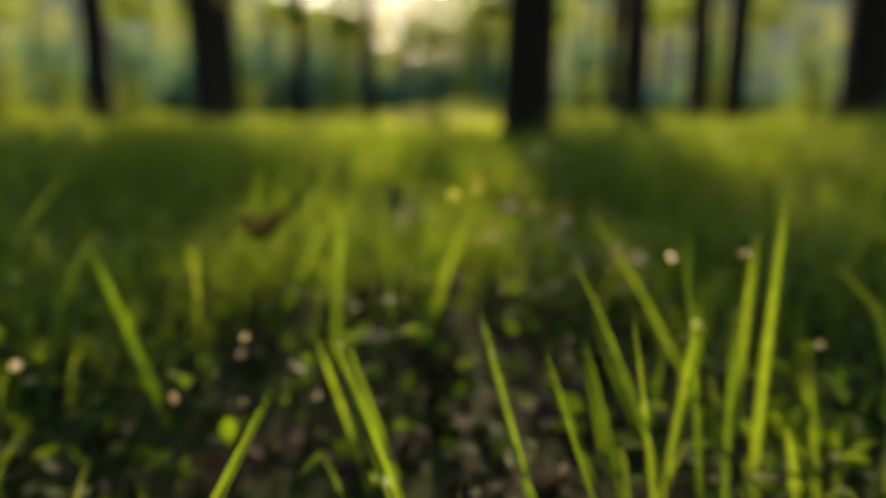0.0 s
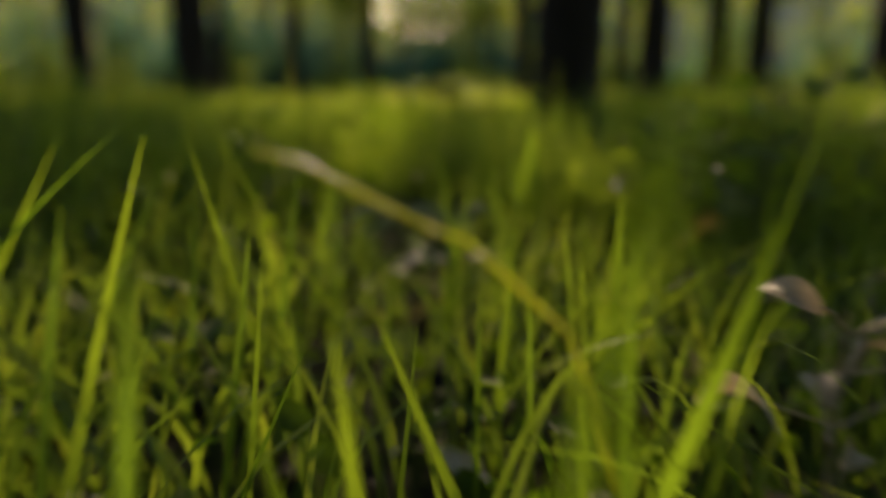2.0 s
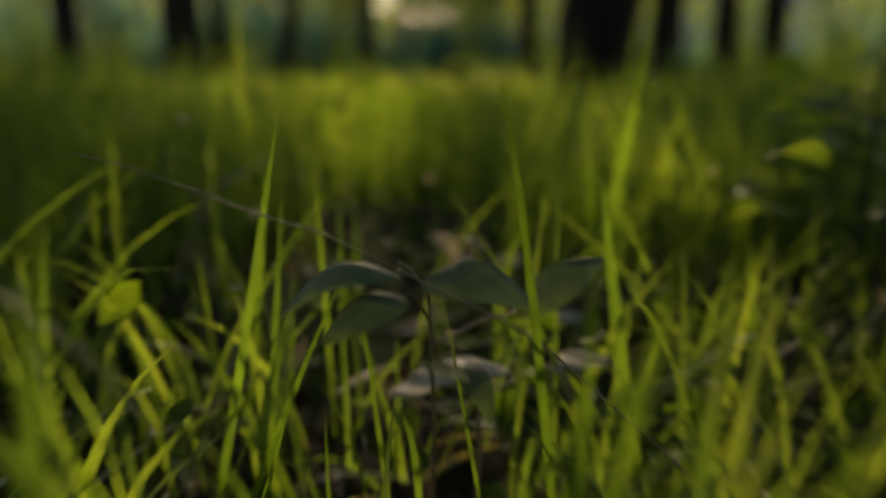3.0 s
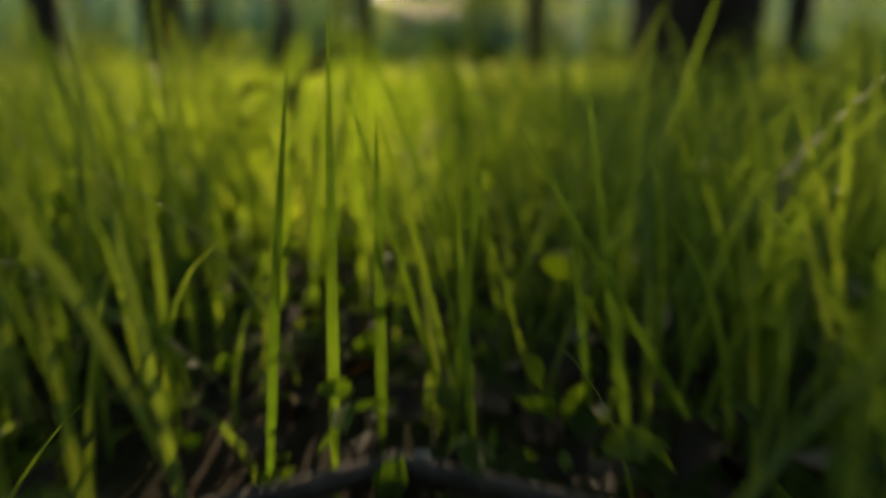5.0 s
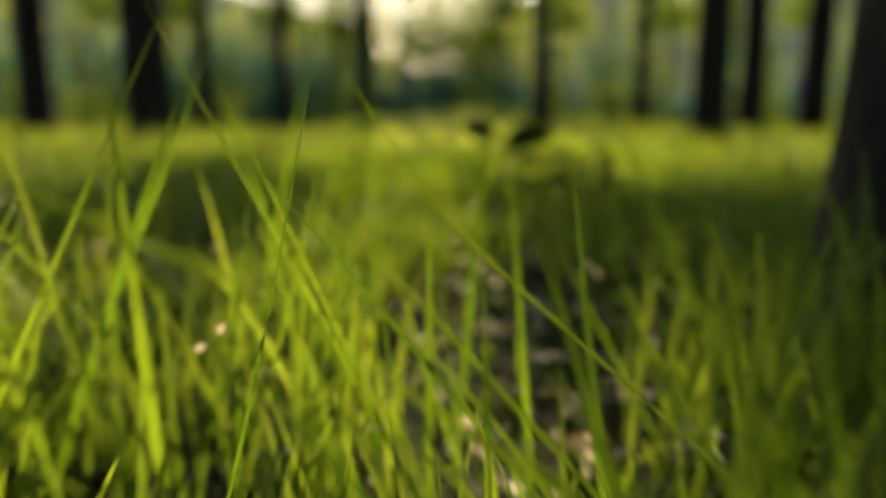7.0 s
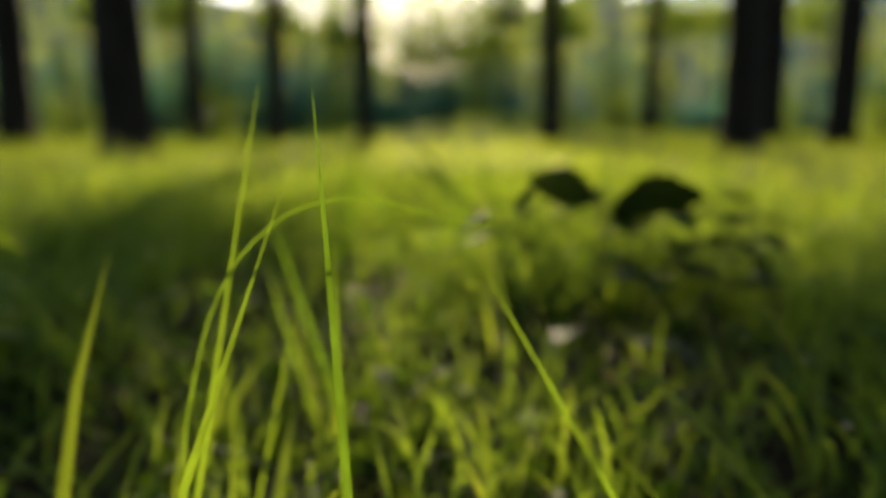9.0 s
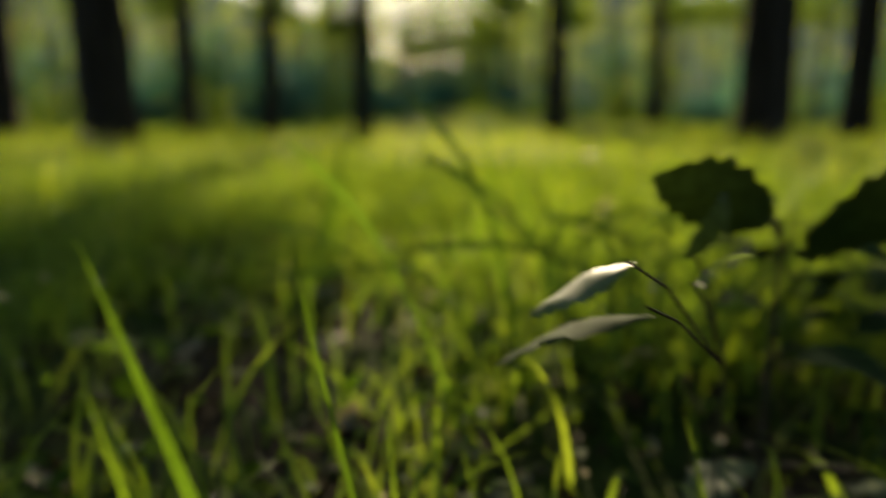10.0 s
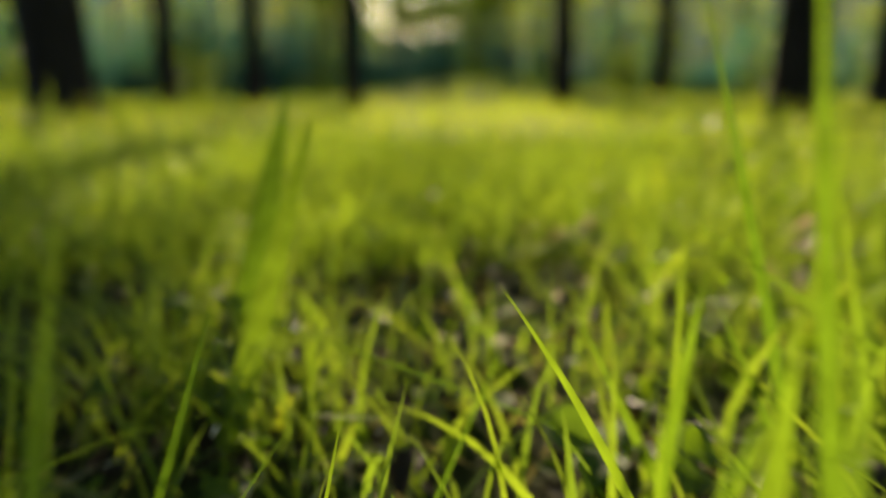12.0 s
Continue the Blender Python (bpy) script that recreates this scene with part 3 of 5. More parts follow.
    v = blades(rng, x, y, rng.uniform(0.06, 0.16, n) * (0.4 + 1.3 * clump(0.15 * x, 0.1 * y)), rng.uniform(0.014, 0.035, n), np.abs(rng.normal(0, 0.3, n)), 2, 0.6)
    tagged(new("far_grass", mesh_of("far_grass", *v, MEADOW)), "pale sunlit grass of the far clearing", "grass", kind="stuff")


grass()


def chaff():
    rng = np.random.default_rng(8)
    n = 1000
    x, y = rng.uniform(-1.2, 1.2, n), rng.uniform(0.2, 6, n)
    k = (y > 1.1) | (rng.uniform(0, 1, n) < 0.4)
    x, y, n = x[k], y[k], int(k.sum())
    z = soil_height(x, y) + np.abs(rng.normal(0.01, 0.035, n))
    v = leaves(rng, np.stack([x, y, z], 1), 0.008, 0.6)
    # raised pale flecks that stand in for glints of sun on dew
    n = 1500
    x, y = rng.uniform(-1.2, 1.2, n), rng.uniform(0.3, 6, n)
    z = rng.uniform(0.03, 0.17, n)
    k = (np.abs(x) > 0.16) | (np.abs(z - cam_height(y)) > 0.10)
    x, y, z = x[k], y[k], z[k]
    up = leaves(rng, np.stack([x, y, z], 1), 0.006, 0.6)
    n = 70
    x, y = rng.normal(0.09, 0.05, n), rng.uniform(2.35, 2.95, n)
    patch = leaves(rng, np.stack([x, y, soil_height(x, y) + rng.uniform(0.004, 0.03, n)], 1), 0.013, 0.7)
    v = joined([v, up, patch])
    tagged(new("dry_chaff", mesh_of("dry_chaff", *v, CHAFF)), "pale flecks of dry chaff, and flecks in place of sun glints", "plant litter", kind="stuff")


chaff()


# ---- single blades and plants beside the way ----
blade_rng = np.random.default_rng(17)


def blade_at(x, y, tip_x, tip_y, tip_z, width, bow, mat=None):
    """One broad grass blade from its root to its tip, with a folded midrib."""
    g = float(soil_height(np.array(x), np.array(y)))
    y0, sway = y + blade_rng.uniform(-0.004, 0.004), blade_rng.uniform(-0.5, 0.5)
    far = math.hypot(tip_x - x, tip_y - y0)
    turn = blade_rng.uniform(-0.5, 0.5)
    vs, n = [], 14
    for i in range(n + 1):
        u = i / n
        p = Vector((x + (tip_x - x) * u + 0.004 * sway * u * (1 - u), y0 + (tip_y - y0) * u + 0.02 * sway * u * (1 - u), (g - 0.004) * (1 - u) + tip_z * u + bow * far * u * (1 - u)))
        half = width / 2 * max(0.03, min(1.0, 0.5 + 2.0 * u) * (1 - u ** 2.8))
        a = turn + 0.7 * (u - 0.5)
        side = Vector((math.cos(a), math.sin(a), 0.0)) * half
        vs += [tuple(p - side + Vector((0, 0.35 * half, 0.1 * half))), tuple(p), tuple(p + side + Vector((0, 0.35 * half, 0.1 * half)))]
    base = Vector((x, y0, g))
    vs = [tuple(Vector(v) - base) for v in vs]
    fs = []
    for i in range(n):
        a = 3 * i
        fs += [(a, a + 1, a + 4, a + 3), (a + 1, a + 2, a + 5, a + 4)]
    # A given material is a darker green that carries the shade in its colour.
    ob = new("grass_blade", mesh_of("grass_blade", vs, fs, mat or BLADE))
    ob.location = base
    return tagged(ob, "broad fresh green grass blade with a pointed tip" if mat is None else "broad grass blade with shade put into its dark green", "grass blade", "single tall blades")


blade_at(0.005, 0.360, -0.037, 0.360, 0.119, 0.0046, 0.20)
blade_at(0.005, 0.380, -0.032, 0.380, 0.115, 0.0037, 0.20)
blade_at(0.083, 0.360, 0.051, 0.360, 0.125, 0.0038, 0.20)
blade_at(0.128, 0.380, 0.093, 0.380, 0.090, 0.0037, 0.20)
blade_at(0.143, 0.400, 0.124, 0.400, 0.093, 0.0047, 0.10)
blade_at(0.177, 0.420, 0.135, 0.420, 0.104, 0.0045, 0.15)
blade_at(0.176, 0.420, 0.190, 0.420, 0.084, 0.0040, 0.10)
blade_at(0.201, 0.420, 0.217, 0.420, 0.104, 0.0058, 0.10)
blade_at(0.247, 0.420, 0.248, 0.420, 0.160, 0.0067, 0.10)
blade_at(0.272, 0.440, 0.281, 0.440, 0.188, 0.0080, 0.10)
blade_at(0.272, 0.360, 0.250, 0.360, 0.086, 0.0050, 0.20)
blade_at(-0.114, 0.360, -0.070, 0.360, 0.081, 0.0027, 0.10)
blade_at(-0.171, 0.480, -0.218, 0.480, 0.151, 0.0066, 0.60)
blade_at(0.239, 0.445, 0.136, 0.445, 0.175, 0.0038, 0.35)
blade_at(-0.016, 0.385, -0.048, 0.385, 0.107, 0.0051, 0.20)
blade_at(-0.052, 3.095, -0.093, 3.095, 0.152, 0.0043, 0.10)
blade_at(-0.058, 3.385, -0.064, 3.385, 0.158, 0.0043, 0.10)
blade_at(-0.077, 3.405, -0.084, 3.405, 0.132, 0.0042, 0.10)
blade_at(0.100, 3.405, -0.029, 3.405, 0.101, 0.0042, 0.50)
blade_at(0.109, 3.490, 0.041, 3.490, 0.164, 0.0025, 0.25)
blade_at(-0.006, 0.635, 0.029, 0.635, 0.208, 0.0024, 3.00)
blade_at(0.044, 0.685, 0.042, 0.685, 0.175, 0.0039, 0.10)
blade_at(-0.008, 0.635, -0.006, 0.635, 0.172, 0.0022, 0.10)
blade_at(0.002, 0.585, -0.009, 0.585, 0.138, 0.0018, 0.10)
blade_at(0.045, 0.735, 0.111, 0.735, 0.206, 0.0093, -0.70)
blade_at(0.033, 0.635, 0.083, 0.635, 0.158, 0.0077, 0.72)
blade_at(0.031, 0.655, 0.059, 0.655, 0.138, 0.0072, 0.00)
blade_at(-0.128, 0.785, -0.073, 0.785, 0.185, 0.0048, 0.00)
blade_at(-0.213, 0.785, -0.116, 0.785, 0.188, 0.0048, 0.00)
blade_at(-0.204, 0.785, -0.099, 0.785, 0.182, 0.0048, 0.00)
blade_at(-0.189, 0.685, -0.065, 0.685, 0.163, 0.0043, 0.28)
blade_at(-0.131, 0.635, -0.051, 0.635, 0.155, 0.0065, -0.00, BROAD)
blade_at(-0.087, 0.635, -0.034, 0.635, 0.149, 0.0021, 0.50)
blade_at(0.000, 0.685, -0.027, 0.685, 0.155, 0.0022, -0.00)
blade_at(-0.062, 0.635, -0.048, 0.635, 0.153, 0.0024, 0.00)
blade_at(-0.089, 0.585, -0.045, 0.585, 0.132, 0.0021, 0.00)
blade_at(0.151, 0.635, 0.075, 0.635, 0.140, 0.0024, 0.00)
blade_at(-0.171, 0.735, -0.141, 0.735, 0.180, 0.0057, -0.00)
blade_at(-0.053, 0.555, -0.041, 0.555, 0.173, 0.0062, 0.10, BROAD)
blade_at(-0.051, 0.685, -0.030, 0.685, 0.126, 0.0043, -0.00)
blade_at(0.208, 0.735, 0.147, 0.735, 0.174, 0.0041, 0.00)
blade_at(-0.230, 0.780, -0.079, 0.780, 0.186, 0.0038, 0.46)
blade_at(-0.126, 0.780, -0.097, 0.780, 0.165, 0.0043, -0.00, BROAD)
blade_at(-0.047, 0.880, -0.089, 0.880, 0.178, 0.0036, -0.00)
blade_at(-0.057, 0.780, -0.040, 0.780, 0.148, 0.0024, 0.00)
blade_at(-0.079, 0.780, -0.027, 0.780, 0.120, 0.0024, 0.00)
blade_at(-0.005, 0.780, 0.008, 0.780, 0.125, 0.0024, 0.00)
blade_at(0.003, 0.690, -0.011, 0.690, 0.159, 0.0052, 0.00)
blade_at(0.049, 0.730, -0.004, 0.730, 0.145, 0.0046, 0.00)
blade_at(0.034, 0.830, 0.035, 0.830, 0.123, 0.0030, 0.10)
blade_at(0.049, 0.880, 0.057, 0.880, 0.116, 0.0057, 0.10)
blade_at(0.181, 0.880, 0.184, 0.880, 0.147, 0.0062, 0.10)
blade_at(0.028, 0.700, 0.053, 0.700, 0.132, 0.0062, 0.00, BROAD)
blade_at(0.234, 0.780, 0.059, 0.780, 0.118, 0.0017, 0.00)
blade_at(0.131, 0.930, 0.127, 0.930, 0.143, 0.0090, 0.10)
blade_at(0.051, 0.700, 0.036, 0.700, 0.152, 0.0037, -0.00)
blade_at(-0.062, 0.680, -0.040, 0.680, 0.175, 0.0052, 0.00, BROAD)
blade_at(0.143, 0.830, 0.145, 0.830, 0.103, 0.0043, 0.10)
blade_at(0.024, 0.975, -0.110, 0.975, 0.192, 0.0039, -0.61)
blade_at(-0.205, 0.975, -0.126, 0.975, 0.166, 0.0047, 0.00, BROAD)
blade_at(0.018, 0.975, 0.050, 0.975, 0.148, 0.0043, -1.23)
blade_at(-0.058, 0.925, -0.048, 0.925, 0.112, 0.0024, 0.10)
blade_at(0.071, 0.925, 0.064, 0.925, 0.144, 0.0024, 0.10)
blade_at(-0.118, 0.925, -0.101, 0.925, 0.144, 0.0041, 0.00, BROAD)
blade_at(-0.072, 1.025, -0.093, 1.025, 0.122, 0.0036, 0.00)
blade_at(-0.005, 0.925, -0.029, 0.925, 0.105, 0.0014, 0.00)
blade_at(0.062, 0.845, 0.058, 0.845, 0.129, 0.0033, 0.10, BROAD)
blade_at(0.179, 1.025, 0.173, 1.025, 0.106, 0.0052, 0.10)
blade_at(-0.043, 0.925, -0.026, 0.925, 0.087, 0.0024, 0.00)
blade_at(-0.080, 0.845, -0.057, 0.845, 0.143, 0.0047, 0.00, BROAD)
blade_at(-0.005, 0.975, 0.001, 0.975, 0.094, 0.0039, 0.10)
blade_at(0.055, 1.050, 0.028, 1.050, 0.179, 0.0031, 3.00)
blade_at(0.035, 0.990, 0.040, 0.990, 0.126, 0.0050, 0.10)
blade_at(-0.056, 1.050, -0.030, 1.050, 0.082, 0.0025, 0.00)
blade_at(-0.020, 1.050, -0.021, 1.050, 0.073, 0.0019, 0.10)
blade_at(-0.001, 1.090, -0.011, 1.090, 0.092, 0.0023, 0.10)
blade_at(0.105, 1.090, 0.078, 1.090, 0.081, 0.0026, 0.00)
blade_at(0.187, 1.370, 0.173, 1.370, 0.145, 0.0112, 0.10)
blade_at(0.126, 1.270, 0.159, 1.270, 0.215, 0.0103, 0.00)
blade_at(-0.032, 1.020, 0.006, 1.020, 0.090, 0.0013, 0.00)
blade_at(-0.063, 1.090, -0.017, 1.090, 0.105, 0.0030, 0.21)
blade_at(0.035, 1.070, 0.015, 1.070, 0.110, 0.0017, 0.00)
blade_at(-0.079, 0.970, -0.052, 0.970, 0.159, 0.0052, 0.00, BROAD)
blade_at(-0.074, 1.170, -0.056, 1.170, 0.131, 0.0046, 0.00)
blade_at(0.192, 1.170, 0.176, 1.170, 0.093, 0.0052, -0.00)
blade_at(0.081, 0.990, 0.061, 0.990, 0.125, 0.0031, 0.00, BROAD)
blade_at(-0.030, 1.165, -0.034, 1.165, 0.142, 0.0028, 0.10)
blade_at(-0.108, 1.215, -0.015, 1.215, 0.135, 0.0024, 0.31)
blade_at(-0.027, 1.185, -0.025, 1.185, 0.125, 0.0020, 0.10)
blade_at(0.001, 1.155, -0.021, 1.155, 0.081, 0.0022, 0.00)
blade_at(0.113, 1.135, 0.017, 1.135, 0.139, 0.0021, -0.06)
blade_at(0.085, 1.135, 0.029, 1.135, 0.114, 0.0027, 0.00)
blade_at(0.277, 1.165, 0.032, 1.165, 0.127, 0.0010, 0.00)
blade_at(0.149, 1.315, 0.136, 1.315, 0.131, 0.0116, 0.10)
blade_at(0.140, 1.365, 0.132, 1.365, 0.079, 0.0060, 0.10)
blade_at(-0.054, 1.115, -0.040, 1.115, 0.133, 0.0038, 0.00, BROAD)
blade_at(-0.073, 1.095, -0.036, 1.095, 0.164, 0.0041, 0.00, BROAD)
blade_at(-0.052, 1.165, -0.045, 1.165, 0.087, 0.0018, 0.10)
blade_at(0.189, 1.265, 0.143, 1.265, 0.068, 0.0056, 0.00)
blade_at(0.110, 1.125, 0.084, 1.125, 0.133, 0.0066, 0.00, BROAD)
blade_at(-0.025, 1.315, -0.024, 1.315, 0.088, 0.0052, 0.10)
blade_at(-0.097, 1.155, -0.029, 1.155, 0.076, 0.0024, 0.00)
blade_at(0.063, 1.775, -0.014, 1.775, 0.178, 0.0019, 0.00)
blade_at(0.038, 1.745, 0.002, 1.745, 0.135, 0.0021, 1.66)
blade_at(0.032, 1.735, -0.006, 1.735, 0.138, 0.0031, 0.92)
blade_at(0.041, 1.755, 0.018, 1.755, 0.144, 0.0017, 0.14)
blade_at(0.033, 1.755, 0.020, 1.755, 0.110, 0.0011, -0.00)
blade_at(0.065, 1.795, 0.038, 1.795, 0.145, 0.0034, 1.10)
blade_at(0.072, 1.745, 0.026, 1.745, 0.123, 0.0018, 1.24)
blade_at(0.026, 1.715, 0.039, 1.715, 0.132, 0.0046, 3.00)
blade_at(-0.024, 1.675, -0.019, 1.675, 0.172, 0.0048, 0.10)
blade_at(-0.050, 1.675, -0.032, 1.675, 0.161, 0.0041, 0.00)
blade_at(-0.006, 1.695, -0.005, 1.695, 0.136, 0.0057, 0.10)
blade_at(0.141, 1.695, 0.046, 1.695, 0.135, 0.0047, -0.00, BROAD)
blade_at(-0.093, 1.795, -0.057, 1.795, 0.082, 0.0028, 0.00)
blade_at(0.128, 1.755, 0.084, 1.755, 0.065, 0.0017, 0.00)
blade_at(0.033, 1.695, 0.024, 1.695, 0.123, 0.0043, 0.10)
blade_at(0.103, 1.695, 0.072, 1.695, 0.155, 0.0060, 0.00, BROAD)
blade_at(0.091, 1.715, 0.067, 1.715, 0.160, 0.0041, 0.00, BROAD)
blade_at(0.027, 1.735, -0.019, 1.735, 0.151, 0.0036, 0.00)
blade_at(-0.019, 1.870, -0.016, 1.870, 0.197, 0.0025, 0.10)
blade_at(0.039, 1.940, -0.046, 1.940, 0.203, 0.0038, 0.00)
blade_at(-0.046, 1.860, -0.019, 1.860, 0.174, 0.0043, 0.00)
blade_at(0.029, 1.960, 0.010, 1.960, 0.173, 0.0030, 0.00)
blade_at(-0.200, 1.960, 0.037, 1.960, 0.191, 0.0023, 0.00)
blade_at(0.227, 1.860, 0.045, 1.860, 0.173, 0.0041, 0.23)
blade_at(-0.283, 1.890, 0.113, 1.890, 0.179, 0.0018, 0.10)
blade_at(0.065, 1.940, 0.038, 1.940, 0.155, 0.0024, 0.00)
blade_at(0.016, 1.940, -0.007, 1.940, 0.120, 0.0014, 0.00)
blade_at(0.012, 1.920, -0.023, 1.920, 0.129, 0.0022, 1.42)
blade_at(0.083, 1.880, 0.039, 1.880, 0.110, 0.0019, 0.00)
blade_at(0.016, 1.910, 0.008, 1.910, 0.113, 0.0026, 0.10)
blade_at(0.038, 1.940, 0.030, 1.940, 0.096, 0.0024, 0.10)
blade_at(0.130, 1.860, 0.051, 1.860, 0.119, 0.0031, 0.00, BROAD)
blade_at(0.107, 1.990, 0.067, 1.990, 0.164, 0.0030, 0.00)
blade_at(0.028, 1.860, 0.033, 1.860, 0.132, 0.0041, 0.10)
blade_at(-0.049, 1.840, -0.041, 1.840, 0.144, 0.0052, 0.10)
blade_at(-0.074, 1.840, -0.046, 1.840, 0.170, 0.0052, 0.00)
blade_at(0.053, 1.940, 0.027, 1.940, 0.182, 0.0024, 0.00)
blade_at(0.201, 2.040, 0.134, 2.040, 0.218, 0.0041, 0.00)
blade_at(0.145, 1.840, 0.077, 1.840, 0.140, 0.0052, 0.00, BROAD)
blade_at(0.205, 2.085, 0.021, 2.085, 0.191, 0.0014, -0.27)
blade_at(-0.145, 2.135, -0.107, 2.135, 0.234, 0.0052, -0.00)
blade_at(-0.078, 2.135, -0.074, 2.135, 0.235, 0.0039, 0.10)
blade_at(0.055, 1.955, 0.033, 1.955, 0.200, 0.0048, 0.00)
blade_at(0.067, 1.945, 0.038, 1.945, 0.203, 0.0046, 0.00)
blade_at(0.096, 1.985, 0.026, 1.985, 0.215, 0.0043, 0.00)
blade_at(0.058, 2.035, -0.035, 2.035, 0.198, 0.0026, 0.00)
blade_at(-0.091, 2.230, -0.018, 2.230, 0.249, 0.0017, -1.50)
blade_at(-0.091, 2.280, -0.102, 2.280, 0.253, 0.0052, 0.10)
blade_at(0.040, 2.280, -0.085, 2.280, 0.253, 0.0039, 0.10)
blade_at(-0.208, 2.280, -0.079, 2.280, 0.250, 0.0030, 0.00)
blade_at(-0.181, 2.330, -0.084, 2.330, 0.239, 0.0057, 0.00)
blade_at(0.092, 2.150, 0.027, 2.150, 0.193, 0.0052, 0.11)
blade_at(0.175, 2.130, 0.044, 2.130, 0.193, 0.0052, -0.10)
blade_at(0.037, 2.280, -0.064, 2.280, 0.231, 0.0034, 0.00)
blade_at(0.029, 2.180, 0.021, 2.180, 0.192, 0.0026, 0.10)
blade_at(0.063, 2.150, -0.014, 2.150, 0.169, 0.0041, 0.00)
blade_at(0.094, 2.130, 0.062, 2.130, 0.202, 0.0052, 0.00)
blade_at(0.017, 2.330, 0.018, 2.330, 0.185, 0.0052, 0.10)
blade_at(-0.209, 2.375, -0.084, 2.375, 0.255, 0.0059, -0.03)
blade_at(0.005, 2.425, -0.101, 2.425, 0.244, 0.0052, -0.93)
blade_at(-0.089, 2.345, -0.029, 2.345, 0.210, 0.0020, -0.58)
blade_at(-0.046, 2.345, -0.021, 2.345, 0.195, 0.0018, 0.00)
blade_at(-0.035, 2.345, -0.017, 2.345, 0.189, 0.0016, 0.00)
blade_at(-0.051, 2.355, 0.006, 2.355, 0.193, 0.0022, -0.33)
blade_at(0.040, 2.425, 0.064, 2.425, 0.240, 0.0056, 3.00)
blade_at(0.080, 2.375, 0.063, 2.375, 0.197, 0.0048, -0.00)
blade_at(0.178, 2.395, 0.072, 2.395, 0.186, 0.0034, 0.00)
blade_at(0.039, 2.345, 0.021, 2.345, 0.176, 0.0015, 0.00)
blade_at(-0.069, 2.425, -0.005, 2.425, 0.196, 0.0030, 0.00)
blade_at(-0.111, 2.475, -0.053, 2.475, 0.252, 0.0052, 0.00)
blade_at(0.013, 2.335, -0.012, 2.335, 0.169, 0.0019, 0.00)
blade_at(0.460, 2.375, 0.133, 2.375, 0.183, 0.0024, 0.10)
blade_at(0.108, 2.275, -0.057, 2.275, 0.205, 0.0043, 0.10)
blade_at(-0.114, 2.375, -0.072, 2.375, 0.174, 0.0034, 0.00)
blade_at(-0.026, 2.335, -0.025, 2.335, 0.168, 0.0022, 0.10)
blade_at(0.281, 2.525, 0.158, 2.525, 0.239, 0.0090, 0.00, BROAD)
blade_at(0.096, 2.275, 0.068, 2.275, 0.201, 0.0047, 0.00, BROAD)
blade_at(-0.052, 2.325, -0.038, 2.325, 0.177, 0.0023, 0.00)
blade_at(0.046, 2.375, -0.003, 2.375, 0.147, 0.0028, 0.00)
blade_at(-0.075, 2.315, -0.067, 2.315, 0.181, 0.0024, 0.10)
blade_at(-0.010, 2.375, -0.009, 2.375, 0.173, 0.0021, 0.10)
blade_at(-0.038, 2.375, -0.070, 2.375, 0.163, 0.0038, 3.00)
blade_at(0.139, 3.635, 0.098, 3.635, 0.268, 0.0062, -0.00)
blade_at(0.101, 3.635, 0.110, 3.635, 0.141, 0.0103, 0.10)
blade_at(0.132, 3.735, 0.081, 3.735, 0.111, 0.0062, 0.00)
blade_at(-0.155, 3.535, -0.021, 3.535, 0.133, 0.0028, -0.00)
blade_at(-0.145, 3.535, -0.050, 3.535, 0.121, 0.0024, 0.00)
blade_at(-0.094, 3.835, -0.035, 3.835, 0.193, 0.0172, 0.00)
blade_at(-0.029, 3.535, 0.014, 3.535, 0.116, 0.0024, -0.00)
blade_at(0.096, 3.515, 0.029, 3.515, 0.118, 0.0028, -0.00)
blade_at(0.140, 3.535, 0.084, 3.535, 0.128, 0.0024, 0.00)
blade_at(-0.113, 3.585, 0.134, 3.585, 0.138, 0.0043, 0.00)
blade_at(0.265, 3.635, 0.199, 3.635, 0.210, 0.0052, 0.00)
blade_at(0.188, 3.585, 0.155, 3.585, 0.189, 0.0043, -0.00)
blade_at(-0.040, 3.535, -0.023, 3.535, 0.130, 0.0028, 0.00)
blade_at(0.112, 3.455, 0.085, 3.455, 0.159, 0.0052, 0.00)
blade_at(0.218, 3.780, 0.142, 3.780, 0.257, 0.0072, 0.28)
blade_at(0.263, 3.780, 0.206, 3.780, 0.219, 0.0077, 0.00)
blade_at(0.093, 3.680, 0.106, 3.680, 0.146, 0.0069, 3.00)
blade_at(0.106, 3.660, 0.033, 3.660, 0.149, 0.0040, 0.53)
blade_at(-0.019, 3.650, 0.036, 3.650, 0.143, 0.0018, -0.24)
blade_at(-0.106, 3.700, -0.059, 3.700, 0.134, 0.0042, -0.27)
blade_at(-0.099, 3.660, -0.028, 3.660, 0.108, 0.0015, 0.00)
blade_at(0.171, 3.730, -0.062, 3.730, 0.121, 0.0030, 0.10)
blade_at(0.048, 3.600, 0.084, 3.600, 0.149, 0.0062, 0.00)
blade_at(-0.116, 3.980, -0.067, 3.980, 0.206, 0.0249, -0.00)
blade_at(0.107, 3.590, 0.088, 3.590, 0.190, 0.0047, -0.00, BROAD)
blade_at(-0.035, 3.660, -0.013, 3.660, 0.112, 0.0022, 0.00)
blade_at(-0.314, 3.680, -0.073, 3.680, 0.098, 0.0038, 0.14)
blade_at(0.192, 3.730, 0.135, 3.730, 0.124, 0.0030, 0.00)
blade_at(-0.097, 3.600, -0.058, 3.600, 0.180, 0.0062, 0.00, BROAD)
blade_at(0.350, 3.780, 0.136, 3.780, 0.151, 0.0046, 0.00)
